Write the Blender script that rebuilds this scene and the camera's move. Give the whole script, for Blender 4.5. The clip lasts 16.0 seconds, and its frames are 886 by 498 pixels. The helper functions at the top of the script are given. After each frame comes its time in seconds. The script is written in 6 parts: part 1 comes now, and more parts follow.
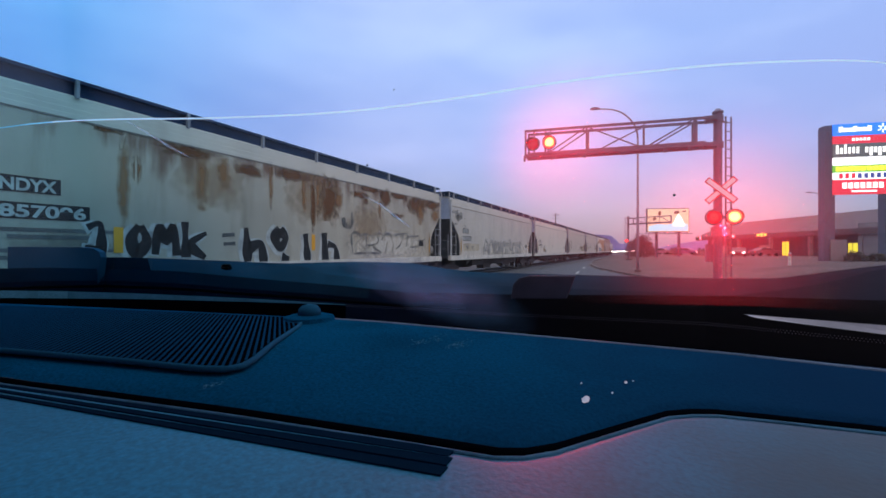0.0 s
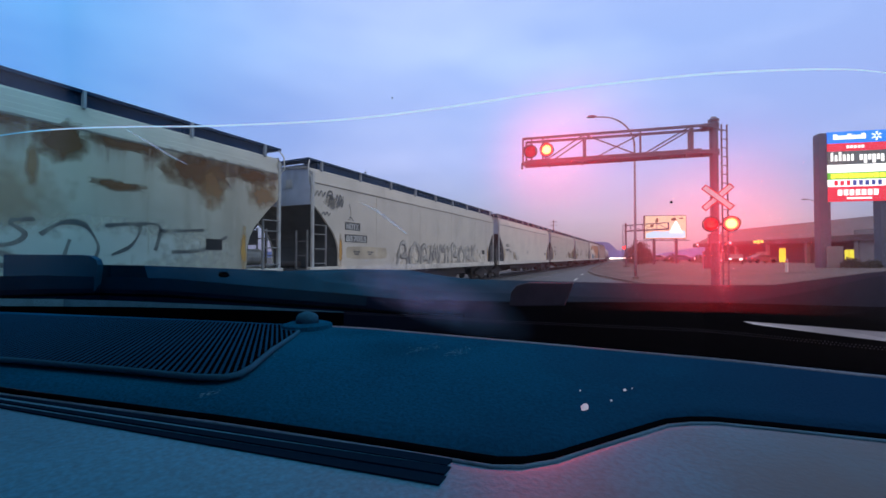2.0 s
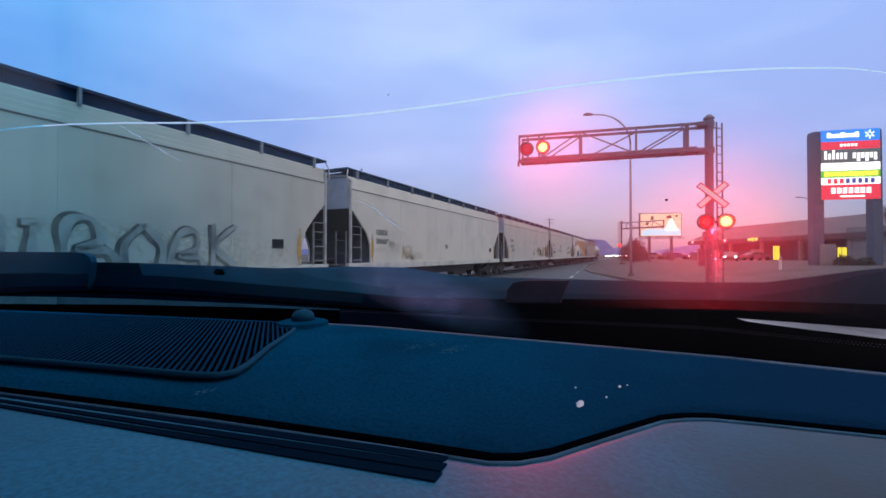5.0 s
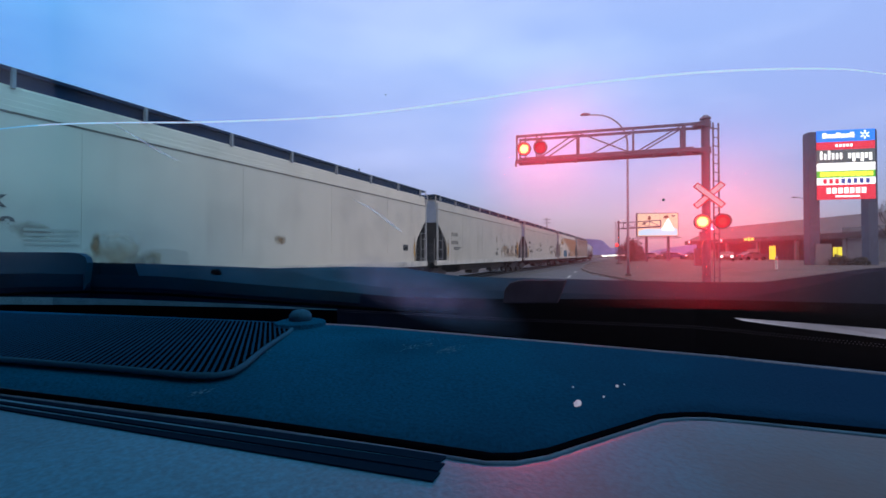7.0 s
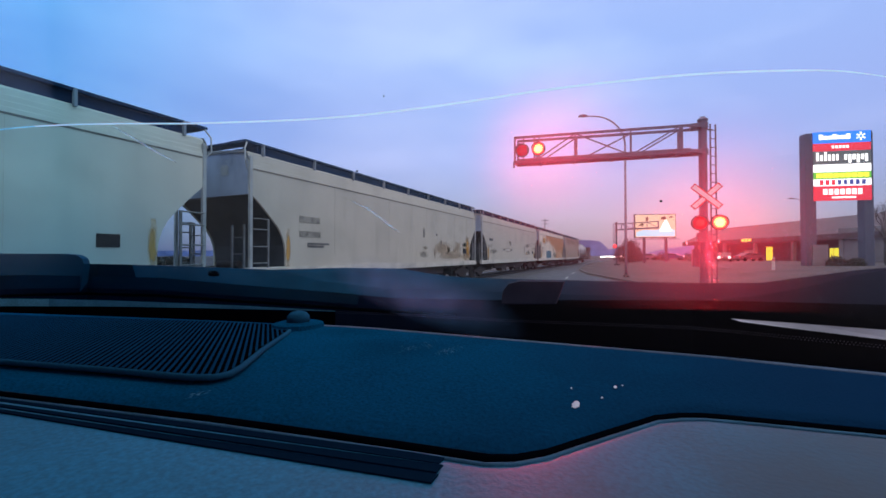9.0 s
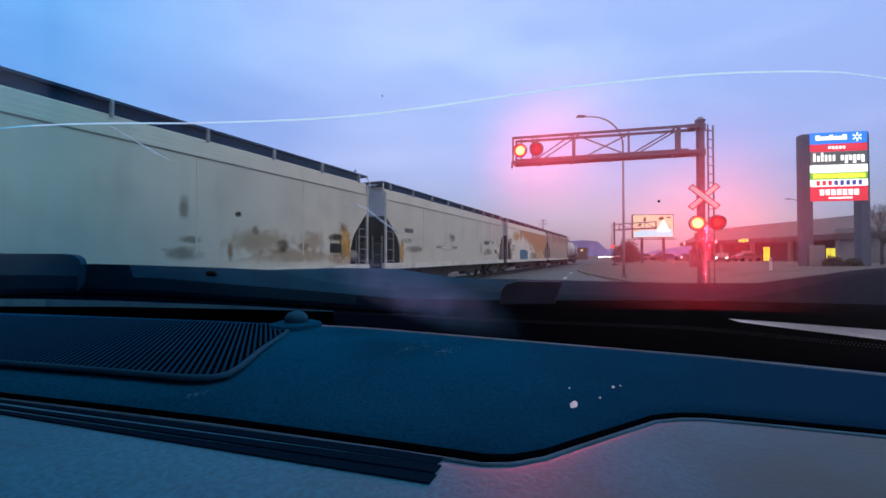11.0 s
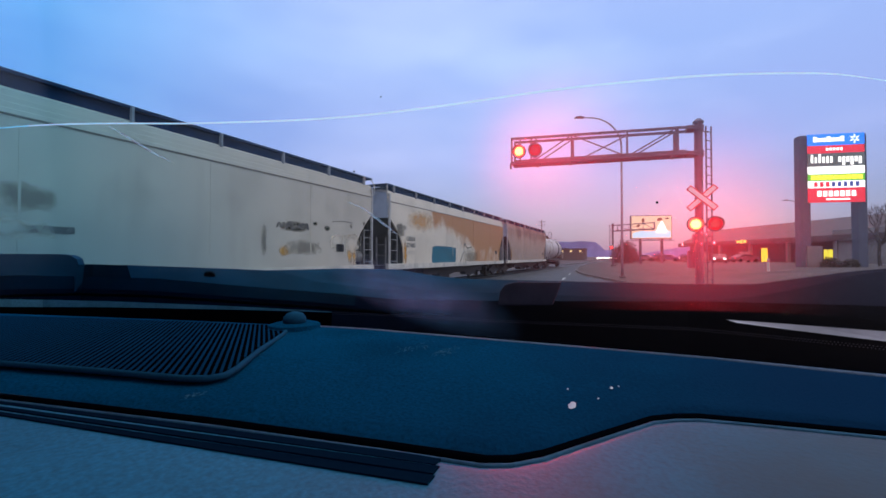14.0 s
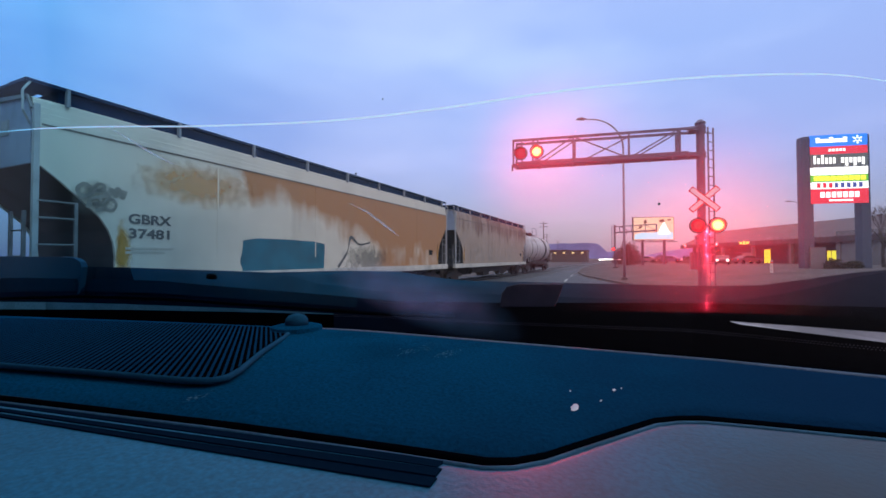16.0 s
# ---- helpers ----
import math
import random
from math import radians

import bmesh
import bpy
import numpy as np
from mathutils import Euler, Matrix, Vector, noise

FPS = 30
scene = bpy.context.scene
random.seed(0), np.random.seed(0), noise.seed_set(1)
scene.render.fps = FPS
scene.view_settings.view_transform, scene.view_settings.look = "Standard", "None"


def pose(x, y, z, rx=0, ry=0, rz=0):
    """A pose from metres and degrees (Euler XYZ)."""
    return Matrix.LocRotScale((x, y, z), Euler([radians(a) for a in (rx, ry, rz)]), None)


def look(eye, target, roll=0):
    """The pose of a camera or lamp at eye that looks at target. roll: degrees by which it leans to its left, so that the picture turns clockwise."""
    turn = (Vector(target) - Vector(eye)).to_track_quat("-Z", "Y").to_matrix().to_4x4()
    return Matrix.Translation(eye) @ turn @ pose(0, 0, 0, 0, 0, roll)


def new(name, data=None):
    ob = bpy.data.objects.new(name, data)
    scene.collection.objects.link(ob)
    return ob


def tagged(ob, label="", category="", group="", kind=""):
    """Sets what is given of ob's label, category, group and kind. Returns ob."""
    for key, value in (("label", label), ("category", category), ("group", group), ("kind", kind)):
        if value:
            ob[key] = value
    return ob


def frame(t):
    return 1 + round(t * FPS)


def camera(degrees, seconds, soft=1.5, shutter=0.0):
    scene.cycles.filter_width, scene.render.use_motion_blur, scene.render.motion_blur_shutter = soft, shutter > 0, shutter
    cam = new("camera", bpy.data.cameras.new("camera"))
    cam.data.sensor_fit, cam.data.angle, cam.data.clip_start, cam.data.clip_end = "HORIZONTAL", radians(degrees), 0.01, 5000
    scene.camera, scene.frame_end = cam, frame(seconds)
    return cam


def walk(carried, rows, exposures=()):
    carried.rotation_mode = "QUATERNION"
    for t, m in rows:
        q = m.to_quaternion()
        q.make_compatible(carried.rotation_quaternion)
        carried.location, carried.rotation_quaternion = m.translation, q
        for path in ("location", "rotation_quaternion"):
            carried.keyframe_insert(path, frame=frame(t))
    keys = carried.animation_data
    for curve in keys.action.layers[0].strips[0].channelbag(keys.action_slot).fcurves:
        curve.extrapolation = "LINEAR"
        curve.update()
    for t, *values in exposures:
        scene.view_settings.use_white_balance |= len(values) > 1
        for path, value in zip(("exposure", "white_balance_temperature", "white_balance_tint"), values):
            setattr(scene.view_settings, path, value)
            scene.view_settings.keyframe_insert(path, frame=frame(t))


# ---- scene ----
# The camera rests in a stopped pickup truck, 1.7 m above the road, and only turns a little.
TH = 25.63                      # heading of the tracks, the road and the truck, degrees to the right of +y
LENS = 93.3
cam = camera(LENS, 16.0, soft=1.6)
EYE_Z = 1.7
AIM = [(0.0, 0.19, 0.11, 0.06), (0.5, 0.2, 0.5, 0.0), (1.0, 0.1, 0.86, -0.04), (1.5, 0.0, 1.0, -0.02), (2.0, -0.07, 1.09, -0.02),
       (2.5, -0.19, 1.0, 0.02), (3.0, -0.28, 0.94, 0.02), (3.5, -0.37, 0.8, 0.04), (4.0, -0.44, 0.76, 0.01), (5.2, -0.61, 0.74, 0.0),
       (6.5, -0.8, 0.73, -0.02), (7.0, -0.91, 0.74, -0.04), (7.5, -1.0, 0.79, -0.04), (8.0, -1.05, 0.82, -0.06), (8.5, -1.09, 0.89, -0.09),
       (9.0, -1.16, 0.9, -0.08), (10.2, -1.32, 0.91, -0.06), (11.5, -1.44, 0.92, -0.05), (12.0, -1.46, 0.93, -0.04), (12.5, -1.5, 0.96, -0.05),
       (13.0, -1.52, 0.96, -0.04), (13.5, -1.55, 0.95, -0.02), (14.0, -1.59, 1.02, 0.0), (14.5, -1.59, 1.06, -0.02), (15.0, -1.6, 1.15, -0.06),
       (15.5, -1.55, 1.2, -0.07), (16.0, -1.34, 1.28, -0.1)]
walk(cam, [(t, pose(0, 0, EYE_Z, 0, 0, yaw) @ pose(0, 0, 0, 90 + tilt) @ pose(0, 0, 0, 0, 0, lean)) for t, yaw, tilt, lean in AIM])

# ---------------------------------------------------------------- world and light
world = bpy.data.worlds.new("world")
scene.world = world
world.use_nodes = True
wn, wl = world.node_tree.nodes, world.node_tree.links
wn.clear()
w_out = wn.new("ShaderNodeOutputWorld")
w_sky = wn.new("ShaderNodeTexSky")
w_sky.sky_type, w_sky.sun_disc = "NISHITA", False
w_sky.sun_elevation, w_sky.sun_rotation = radians(6), radians(200)
w_geo = wn.new("ShaderNodeTexCoord")
w_map = wn.new("ShaderNodeMapping")
w_map.inputs["Scale"].default_value = (1.0, 1.0, 3.0)
w_noise = wn.new("ShaderNodeTexNoise")
w_noise.inputs["Scale"].default_value, w_noise.inputs["Detail"].default_value, w_noise.inputs["Roughness"].default_value = 2.1, 6, 0.52
w_sep = wn.new("ShaderNodeSeparateXYZ")
w_grad = wn.new("ShaderNodeValToRGB")
w_grad.color_ramp.elements[0].position, w_grad.color_ramp.elements[0].color = 0.0, (0.20, 0.18, 0.37, 1)
w_grad.color_ramp.elements[1].position, w_grad.color_ramp.elements[1].color = 0.85, (1.6, 1.8, 2.2, 1)
for at, colour in ((0.07, (0.205, 0.20, 0.44, 1)), (0.22, (0.315, 0.37, 0.78, 1)), (0.42, (0.36, 0.49, 0.92, 1)), (0.55, (0.40, 0.53, 0.95, 1))):
    e = w_grad.color_ramp.elements.new(at)
    e.color = colour
w_cloud = wn.new("ShaderNodeValToRGB")
w_cloud.color_ramp.elements[0].position, w_cloud.color_ramp.elements[0].color = 0.36, (0.80, 0.84, 0.92, 1)
w_cloud.color_ramp.elements[1].position, w_cloud.color_ramp.elements[1].color = 0.66, (1.22, 1.17, 1.06, 1)
w_mul = wn.new("ShaderNodeMix")
w_mul.data_type, w_mul.blend_type = "RGBA", "MULTIPLY"
w_mul.inputs[0].default_value = 1.0
w_bg = wn.new("ShaderNodeBackground")
w_bg.inputs["Strength"].default_value = 1.0
w_bg2 = wn.new("ShaderNodeBackground")
w_bg2.inputs["Strength"].default_value = 0.05
w_add = wn.new("ShaderNodeAddShader")
wl.new(w_geo.outputs["Generated"], w_map.inputs["Vector"])
wl.new(w_map.outputs["Vector"], w_noise.inputs["Vector"])
wl.new(w_geo.outputs["Generated"], w_sep.inputs[0])
wl.new(w_sep.outputs["Z"], w_grad.inputs["Fac"])
wl.new(w_noise.outputs["Fac"], w_cloud.inputs["Fac"])
wl.new(w_grad.outputs["Color"], w_mul.inputs[6])
wl.new(w_cloud.outputs["Color"], w_mul.inputs[7])
wl.new(w_mul.outputs[2], w_bg.inputs["Color"])
wl.new(w_sky.outputs["Color"], w_bg2.inputs["Color"])
wl.new(w_bg.outputs[0], w_add.inputs[0])
wl.new(w_bg2.outputs[0], w_add.inputs[1])
wl.new(w_add.outputs[0], w_out.inputs["Surface"])

sun_data = bpy.data.lights.new("sun", "SUN")
sun_data.energy, sun_data.angle, sun_data.color = 0.3, radians(40), (1.0, 0.86, 0.66)
sun = new("sun", sun_data)
sun.matrix_world = look((45, -2, 26), (0, 5, 0))

scene.view_settings.exposure = 0.0


# ---------------------------------------------------------------- materials
def mat(name, base, rough=0.6, metal=0.0, grain=0.12, grain_scale=40.0, stain=0.18, stain_scale=2.0, bump=0.15, stretch=(1, 1, 1), tint=None, emit=0.0, emit_colour=None, spec=0.5):
    """A surface with stains and grain at two scales and a fine relief."""
    m = bpy.data.materials.new(name)
    m.use_nodes = True
    n, l = m.node_tree.nodes, m.node_tree.links
    b = n["Principled BSDF"]
    b.inputs["Roughness"].default_value, b.inputs["Metallic"].default_value = rough, metal
    b.inputs["Specular IOR Level"].default_value = spec
    tc, mp = n.new("ShaderNodeTexCoord"), n.new("ShaderNodeMapping")
    mp.inputs["Scale"].default_value = stretch
    l.new(tc.outputs["Object"], mp.inputs["Vector"])
    big, fine = n.new("ShaderNodeTexNoise"), n.new("ShaderNodeTexNoise")
    big.inputs["Scale"].default_value, big.inputs["Detail"].default_value = stain_scale, 6
    fine.inputs["Scale"].default_value, fine.inputs["Detail"].default_value = grain_scale, 4
    l.new(mp.outputs[0], big.inputs["Vector"])
    l.new(tc.outputs["Object"], fine.inputs["Vector"])
    dark = tint or tuple(c * 0.45 for c in base)
    ramp = n.new("ShaderNodeMapRange")
    ramp.inputs[1].default_value, ramp.inputs[2].default_value, ramp.inputs[3].default_value, ramp.inputs[4].default_value = 0.42, 0.75, 0.0, min(1.0, stain * 3)
    l.new(big.outputs["Fac"], ramp.inputs[0])
    mix = n.new("ShaderNodeMix")
    mix.data_type = "RGBA"
    mix.inputs[6].default_value, mix.inputs[7].default_value = (*base, 1), (*dark, 1)
    l.new(ramp.outputs[0], mix.inputs[0])
    gr = n.new("ShaderNodeMapRange")
    gr.inputs[3].default_value, gr.inputs[4].default_value = 1 - grain, 1 + grain
    l.new(fine.outputs["Fac"], gr.inputs[0])
    mul = n.new("ShaderNodeVectorMath")
    mul.operation = "MULTIPLY"
    l.new(mix.outputs[2], mul.inputs[0])
    l.new(gr.outputs[0], mul.inputs[1])
    l.new(mul.outputs[0], b.inputs["Base Color"])
    if bump:
        bp = n.new("ShaderNodeBump")
        bp.inputs["Strength"].default_value, bp.inputs["Distance"].default_value = bump, 0.01
        l.new(fine.outputs["Fac"], bp.inputs["Height"])
        l.new(bp.outputs[0], b.inputs["Normal"])
    if emit:
        b.inputs["Emission Color"].default_value = (*(emit_colour or base), 1)
        b.inputs["Emission Strength"].default_value = emit
    return m


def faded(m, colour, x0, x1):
    """Turns the base towards another colour along x, painting in light that changes sideways, with a mottled border."""
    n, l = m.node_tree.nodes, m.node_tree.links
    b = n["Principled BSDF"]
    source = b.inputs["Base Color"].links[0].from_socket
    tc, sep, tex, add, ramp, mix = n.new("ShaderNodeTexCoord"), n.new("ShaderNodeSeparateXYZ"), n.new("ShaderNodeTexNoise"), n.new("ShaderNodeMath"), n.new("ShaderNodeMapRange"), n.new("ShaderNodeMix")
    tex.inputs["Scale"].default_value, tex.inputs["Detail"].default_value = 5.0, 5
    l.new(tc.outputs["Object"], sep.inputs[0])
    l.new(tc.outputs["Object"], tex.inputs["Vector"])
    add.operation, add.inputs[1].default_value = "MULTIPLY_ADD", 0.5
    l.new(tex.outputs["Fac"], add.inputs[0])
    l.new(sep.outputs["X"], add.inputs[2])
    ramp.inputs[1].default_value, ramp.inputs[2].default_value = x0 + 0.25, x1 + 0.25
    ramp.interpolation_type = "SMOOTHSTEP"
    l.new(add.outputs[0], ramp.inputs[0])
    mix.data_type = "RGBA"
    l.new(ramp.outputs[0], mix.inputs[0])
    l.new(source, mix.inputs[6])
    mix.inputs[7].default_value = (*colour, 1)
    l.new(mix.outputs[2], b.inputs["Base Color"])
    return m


def car_paint(name, base, rust=(0.16, 0.07, 0.035), amount=0.5, top_z=3.6, low_z=1.9, from_y=None, to_y=None, grime=0.35, runs=1.0):
    """Railcar paint: rust running down from the roof line, grime streaks, faint plate seams."""
    m = mat(name, base, rough=0.62, grain=0.06, grain_scale=25, stain=0.10, stain_scale=0.9, bump=0.06)
    n, l = m.node_tree.nodes, m.node_tree.links
    b = n["Principled BSDF"]
    source = b.inputs["Base Color"].links[0].from_socket
    tc = n.new("ShaderNodeTexCoord")
    sep = n.new("ShaderNodeSeparateXYZ")
    l.new(tc.outputs["Object"], sep.inputs[0])
    mp = n.new("ShaderNodeMapping")
    mp.inputs["Scale"].default_value = (1.0, 1.5, 0.16)
    l.new(tc.outputs["Object"], mp.inputs["Vector"])
    streak = n.new("ShaderNodeTexNoise")
    streak.inputs["Scale"].default_value, streak.inputs["Detail"].default_value, streak.inputs["Roughness"].default_value = 1.3, 7, 0.62
    l.new(mp.outputs[0], streak.inputs["Vector"])
    patch = n.new("ShaderNodeTexNoise")
    patch.inputs["Scale"].default_value, patch.inputs["Detail"].default_value = 0.55, 5
    l.new(tc.outputs["Object"], patch.inputs["Vector"])
    height = n.new("ShaderNodeMapRange")
    height.inputs[1].default_value, height.inputs[2].default_value = low_z, top_z
    height.inputs[3].default_value, height.inputs[4].default_value = -0.35, 0.25
    l.new(sep.outputs["Z"], height.inputs[0])
    add = n.new("ShaderNodeMath")
    add.operation = "ADD"
    calm = n.new("ShaderNodeMath")
    calm.operation = "MULTIPLY_ADD"
    calm.inputs[1].default_value, calm.inputs[2].default_value = runs, 0.5 - 0.5 * runs
    l.new(streak.outputs["Fac"], calm.inputs[0])
    l.new(calm.outputs[0], add.inputs[0])
    l.new(height.outputs[0], add.inputs[1])
    add2 = n.new("ShaderNodeMath")
    add2.operation = "MULTIPLY_ADD"
    add2.inputs[1].default_value, add2.inputs[2].default_value = 0.7, -0.35
    l.new(patch.outputs["Fac"], add2.inputs[0])
    add3 = n.new("ShaderNodeMath")
    l.new(add.outputs[0], add3.inputs[0])
    l.new(add2.outputs[0], add3.inputs[1])
    last = add3.outputs[0]
    if from_y is not None:
        along = n.new("ShaderNodeMapRange")
        along.inputs[1].default_value, along.inputs[2].default_value = from_y, to_y
        along.inputs[3].default_value, along.inputs[4].default_value = -0.04, 0.48
        l.new(sep.outputs["Y"], along.inputs[0])
        add4 = n.new("ShaderNodeMath")
        l.new(last, add4.inputs[0])
        l.new(along.outputs[0], add4.inputs[1])
        last = add4.outputs[0]
    if from_y is not None:
        start = n.new("ShaderNodeMapRange")
        start.inputs[1].default_value, start.inputs[2].default_value = from_y - 0.5, from_y + 0.3
        start.inputs[3].default_value, start.inputs[4].default_value = -0.7, 0.0
        l.new(sep.outputs["Y"], start.inputs[0])
        add5 = n.new("ShaderNodeMath")
        l.new(last, add5.inputs[0])
        l.new(start.outputs[0], add5.inputs[1])
        last = add5.outputs[0]
    mask = n.new("ShaderNodeMapRange")
    mask.inputs[1].default_value, mask.inputs[2].default_value = 0.78 - 0.3 * amount, 0.98 - 0.3 * amount
    mask.inputs[3].default_value, mask.inputs[4].default_value = 0.0, 0.9 if amount > 0 else 0.0
    l.new(last, mask.inputs[0])
    mix = n.new("ShaderNodeMix")
    mix.data_type = "RGBA"
    mix.inputs[7].default_value = (*rust, 1)
    l.new(mask.outputs[0], mix.inputs[0])
    l.new(source, mix.inputs[6])
    # thin dark grime streaks all over
    g = n.new("ShaderNodeMapRange")
    g.inputs[1].default_value, g.inputs[2].default_value, g.inputs[3].default_value, g.inputs[4].default_value = 0.5, 0.8, 0.0, grime
    l.new(streak.outputs["Fac"], g.inputs[0])
    mix2 = n.new("ShaderNodeMix")
    mix2.data_type = "RGBA"
    mix2.inputs[7].default_value = (base[0] * 0.42, base[1] * 0.38, base[2] * 0.33, 1)
    l.new(g.outputs[0], mix2.inputs[0])
    l.new(mix.outputs[2], mix2.inputs[6])
    l.new(mix2.outputs[2], b.inputs["Base Color"])
    return m


M = {}
M["asphalt"] = mat("asphalt", (0.036, 0.034, 0.038), 0.75, grain=0.35, grain_scale=60, stain=0.25, stain_scale=0.35, bump=0.3)
M["verge"] = mat("dry_verge", (0.066, 0.039, 0.031), 0.95, grain=0.8, grain_scale=3.5, stain=0.33, stain_scale=0.35, bump=0.8, tint=(0.020, 0.013, 0.010))
M["kerb"] = mat("concrete", (0.095, 0.082, 0.076), 0.85, grain=0.2, stain=0.25)
M["ballast"] = mat("ballast", (0.055, 0.05, 0.048), 0.95, grain=0.5, grain_scale=14, stain=0.3, bump=0.8)
M["steel"] = mat("dark_galvanised", (0.105, 0.09, 0.12), 0.55, 0.4, stain=0.2)
M["pole"] = mat("grey_pole", (0.14, 0.14, 0.165), 0.5, 0.5, stain=0.15)
M["rail"] = mat("rail_steel", (0.28, 0.25, 0.23), 0.3, 0.9, stain=0.3, tint=(0.12, 0.06, 0.04))
M["black"] = mat("black_metal", (0.018, 0.018, 0.02), 0.55, stain=0.2)
M["undergear"] = mat("undergear", (0.042, 0.036, 0.034), 0.8, stain=0.3, tint=(0.07, 0.04, 0.025))
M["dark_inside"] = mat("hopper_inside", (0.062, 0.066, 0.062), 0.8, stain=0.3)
# walkway navy has the shade of its unlit side put in
M["walkway"] = mat("walkway_unlit", (0.010, 0.034, 0.075), 0.8, spec=0.08, stain=0.25)
M["sill"] = mat("sill_paint", (0.62, 0.57, 0.46), 0.6, stain=0.25, stretch=(1, 1, 0.3))
M["end_post"] = mat("end_post_paint", (0.42, 0.41, 0.37), 0.6, stain=0.25)
# end sheets: their bluish shade is put into the grey
M["end_shaded"] = mat("shaded_end_paint", (0.30, 0.335, 0.39), 0.65, stain=0.3, stain_scale=1.5, tint=(0.17, 0.18, 0.2))
M["ladder_grey"] = mat("ladder_grey_paint", (0.19, 0.185, 0.17), 0.65, stain=0.3, stain_scale=6)
M["bracket"] = mat("bracket_paint", (0.27, 0.29, 0.31), 0.7, stain=0.3)
M["seam_shadow"] = mat("shadowed_seam", (0.20, 0.175, 0.14), 0.8, spec=0.1, stain=0.4, stain_scale=1.5)
M["soft_end"] = mat("dull_hatch_paint", (0.30, 0.29, 0.26), 0.7, stain=0.25)
M["tank_grey"] = mat("grey_tank_paint", (0.26, 0.24, 0.21), 0.7, stain=0.35, stain_scale=3, tint=(0.12, 0.09, 0.06))
M["white_ink"] = mat("white_lettering", (0.55, 0.54, 0.47), 0.7, spec=0.1, stain=0.3, stain_scale=5)
M["pale_ink"] = mat("worn_lettering", (0.33, 0.30, 0.24), 0.7, spec=0.1, stain=0.4, stain_scale=4)
M["black_ink"] = mat("black_lettering", (0.03, 0.03, 0.03), 0.7, spec=0.1, stain=0.1)
M["grey_ink"] = mat("faded_lettering", (0.16, 0.155, 0.14), 0.7, spec=0.1, stain=0.3)
M["dark_panel"] = mat("faded_black_panel", (0.07, 0.068, 0.06), 0.7, stain=0.3)
M["dull_patch"] = mat("dull_overpaint", (0.50, 0.42, 0.28), 0.7, stain=0.3)
M["bubble_fill"] = mat("bubble_letter_paint", (0.46, 0.43, 0.36), 0.7, spec=0.1, stain=0.5, stain_scale=2.2, tint=(0.2, 0.19, 0.17))
M["yellow_ink"] = mat("yellow_paint", (0.85, 0.38, 0.02), 0.7, stain=0.2)
M["lit_wall"] = mat("lamp_lit_wall", (0.12, 0.085, 0.07), 0.8, stain=0.2)
M["teal_ink"] = mat("teal_paint", (0.02, 0.155, 0.205), 0.7, stain=0.35, stain_scale=1.5)
M["car_old"] = car_paint("weathered_cream_paint", (0.46, 0.4, 0.29), rust=(0.15, 0.058, 0.024), amount=0.48, top_z=3.8, low_z=2.2, grime=0.6)
M["car_cream"] = car_paint("cream_paint", (0.56, 0.5, 0.39), rust=(0.22, 0.11, 0.05), amount=0.0, grime=0.25)
M["car_white"] = car_paint("pale_paint", (0.68, 0.60, 0.46), rust=(0.25, 0.12, 0.05), amount=0.0, grime=0.2)
M["car_spot"] = car_paint("stained_pale_paint", (0.55, 0.49, 0.375), rust=(0.24, 0.14, 0.07), amount=-0.4, grime=0.25)
M["car_orange"] = car_paint("orange_rusted_paint", (0.73, 0.64, 0.48), rust=(0.43, 0.165, 0.035), amount=1.05, top_z=3.9, low_z=1.9, from_y=-4.7, to_y=4.0, grime=0.25, runs=0.32)
M["car_brown"] = car_paint("brown_grey_paint", (0.42, 0.305, 0.215), rust=(0.18, 0.09, 0.05), amount=0.5, grime=0.4)
M["tank"] = car_paint("tank_paint", (0.50, 0.48, 0.44), amount=0.2, grime=0.4)
# dash colours carry the bluer light at left and the greyer light at right
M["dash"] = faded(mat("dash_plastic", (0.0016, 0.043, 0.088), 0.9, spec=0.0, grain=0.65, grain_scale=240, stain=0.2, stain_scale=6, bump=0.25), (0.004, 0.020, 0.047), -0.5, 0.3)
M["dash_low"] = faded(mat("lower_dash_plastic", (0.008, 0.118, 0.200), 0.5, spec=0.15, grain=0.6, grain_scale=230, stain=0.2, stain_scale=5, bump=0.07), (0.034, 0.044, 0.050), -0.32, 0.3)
M["dash_rib"] = mat("grille_rib_plastic", (0.003, 0.030, 0.064), 0.9, spec=0.0, grain=0.2, grain_scale=300, stain=0.1)
M["frit"] = mat("windscreen_edge_print", (0.070, 0.210, 0.280), 0.8, spec=0.0, grain=0.5, grain_scale=260, stain=0.2, stain_scale=14)
M["pad_highlight"] = mat("pad_edge_highlight", (0.040, 0.105, 0.155), 0.8, spec=0.05, grain=0.35, grain_scale=200, stain=0.25, stain_scale=20)
M["pale_lip"] = mat("dash_edge_highlight", (0.060, 0.085, 0.125), 0.6, spec=0.2, grain=0.5, grain_scale=160, stain=0.3, stain_scale=14, tint=(0.006, 0.03, 0.06))
M["mirror_blue"] = mat("blue_mirror_shell", (0.009, 0.065, 0.105), 0.8, spec=0.05, stain=0.2, stain_scale=8)
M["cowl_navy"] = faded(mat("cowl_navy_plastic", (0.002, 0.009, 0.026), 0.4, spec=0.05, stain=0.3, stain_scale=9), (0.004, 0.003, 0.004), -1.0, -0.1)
M["scuffed"] = mat("scuffed_plastic", (0.04, 0.13, 0.19), 0.9, spec=0.0, stain=0.2)
M["dash_edge"] = mat("dash_edge_plastic", (0.010, 0.058, 0.100), 0.85, spec=0.0, grain=0.2, grain_scale=300, stain=0.1, bump=0.2)
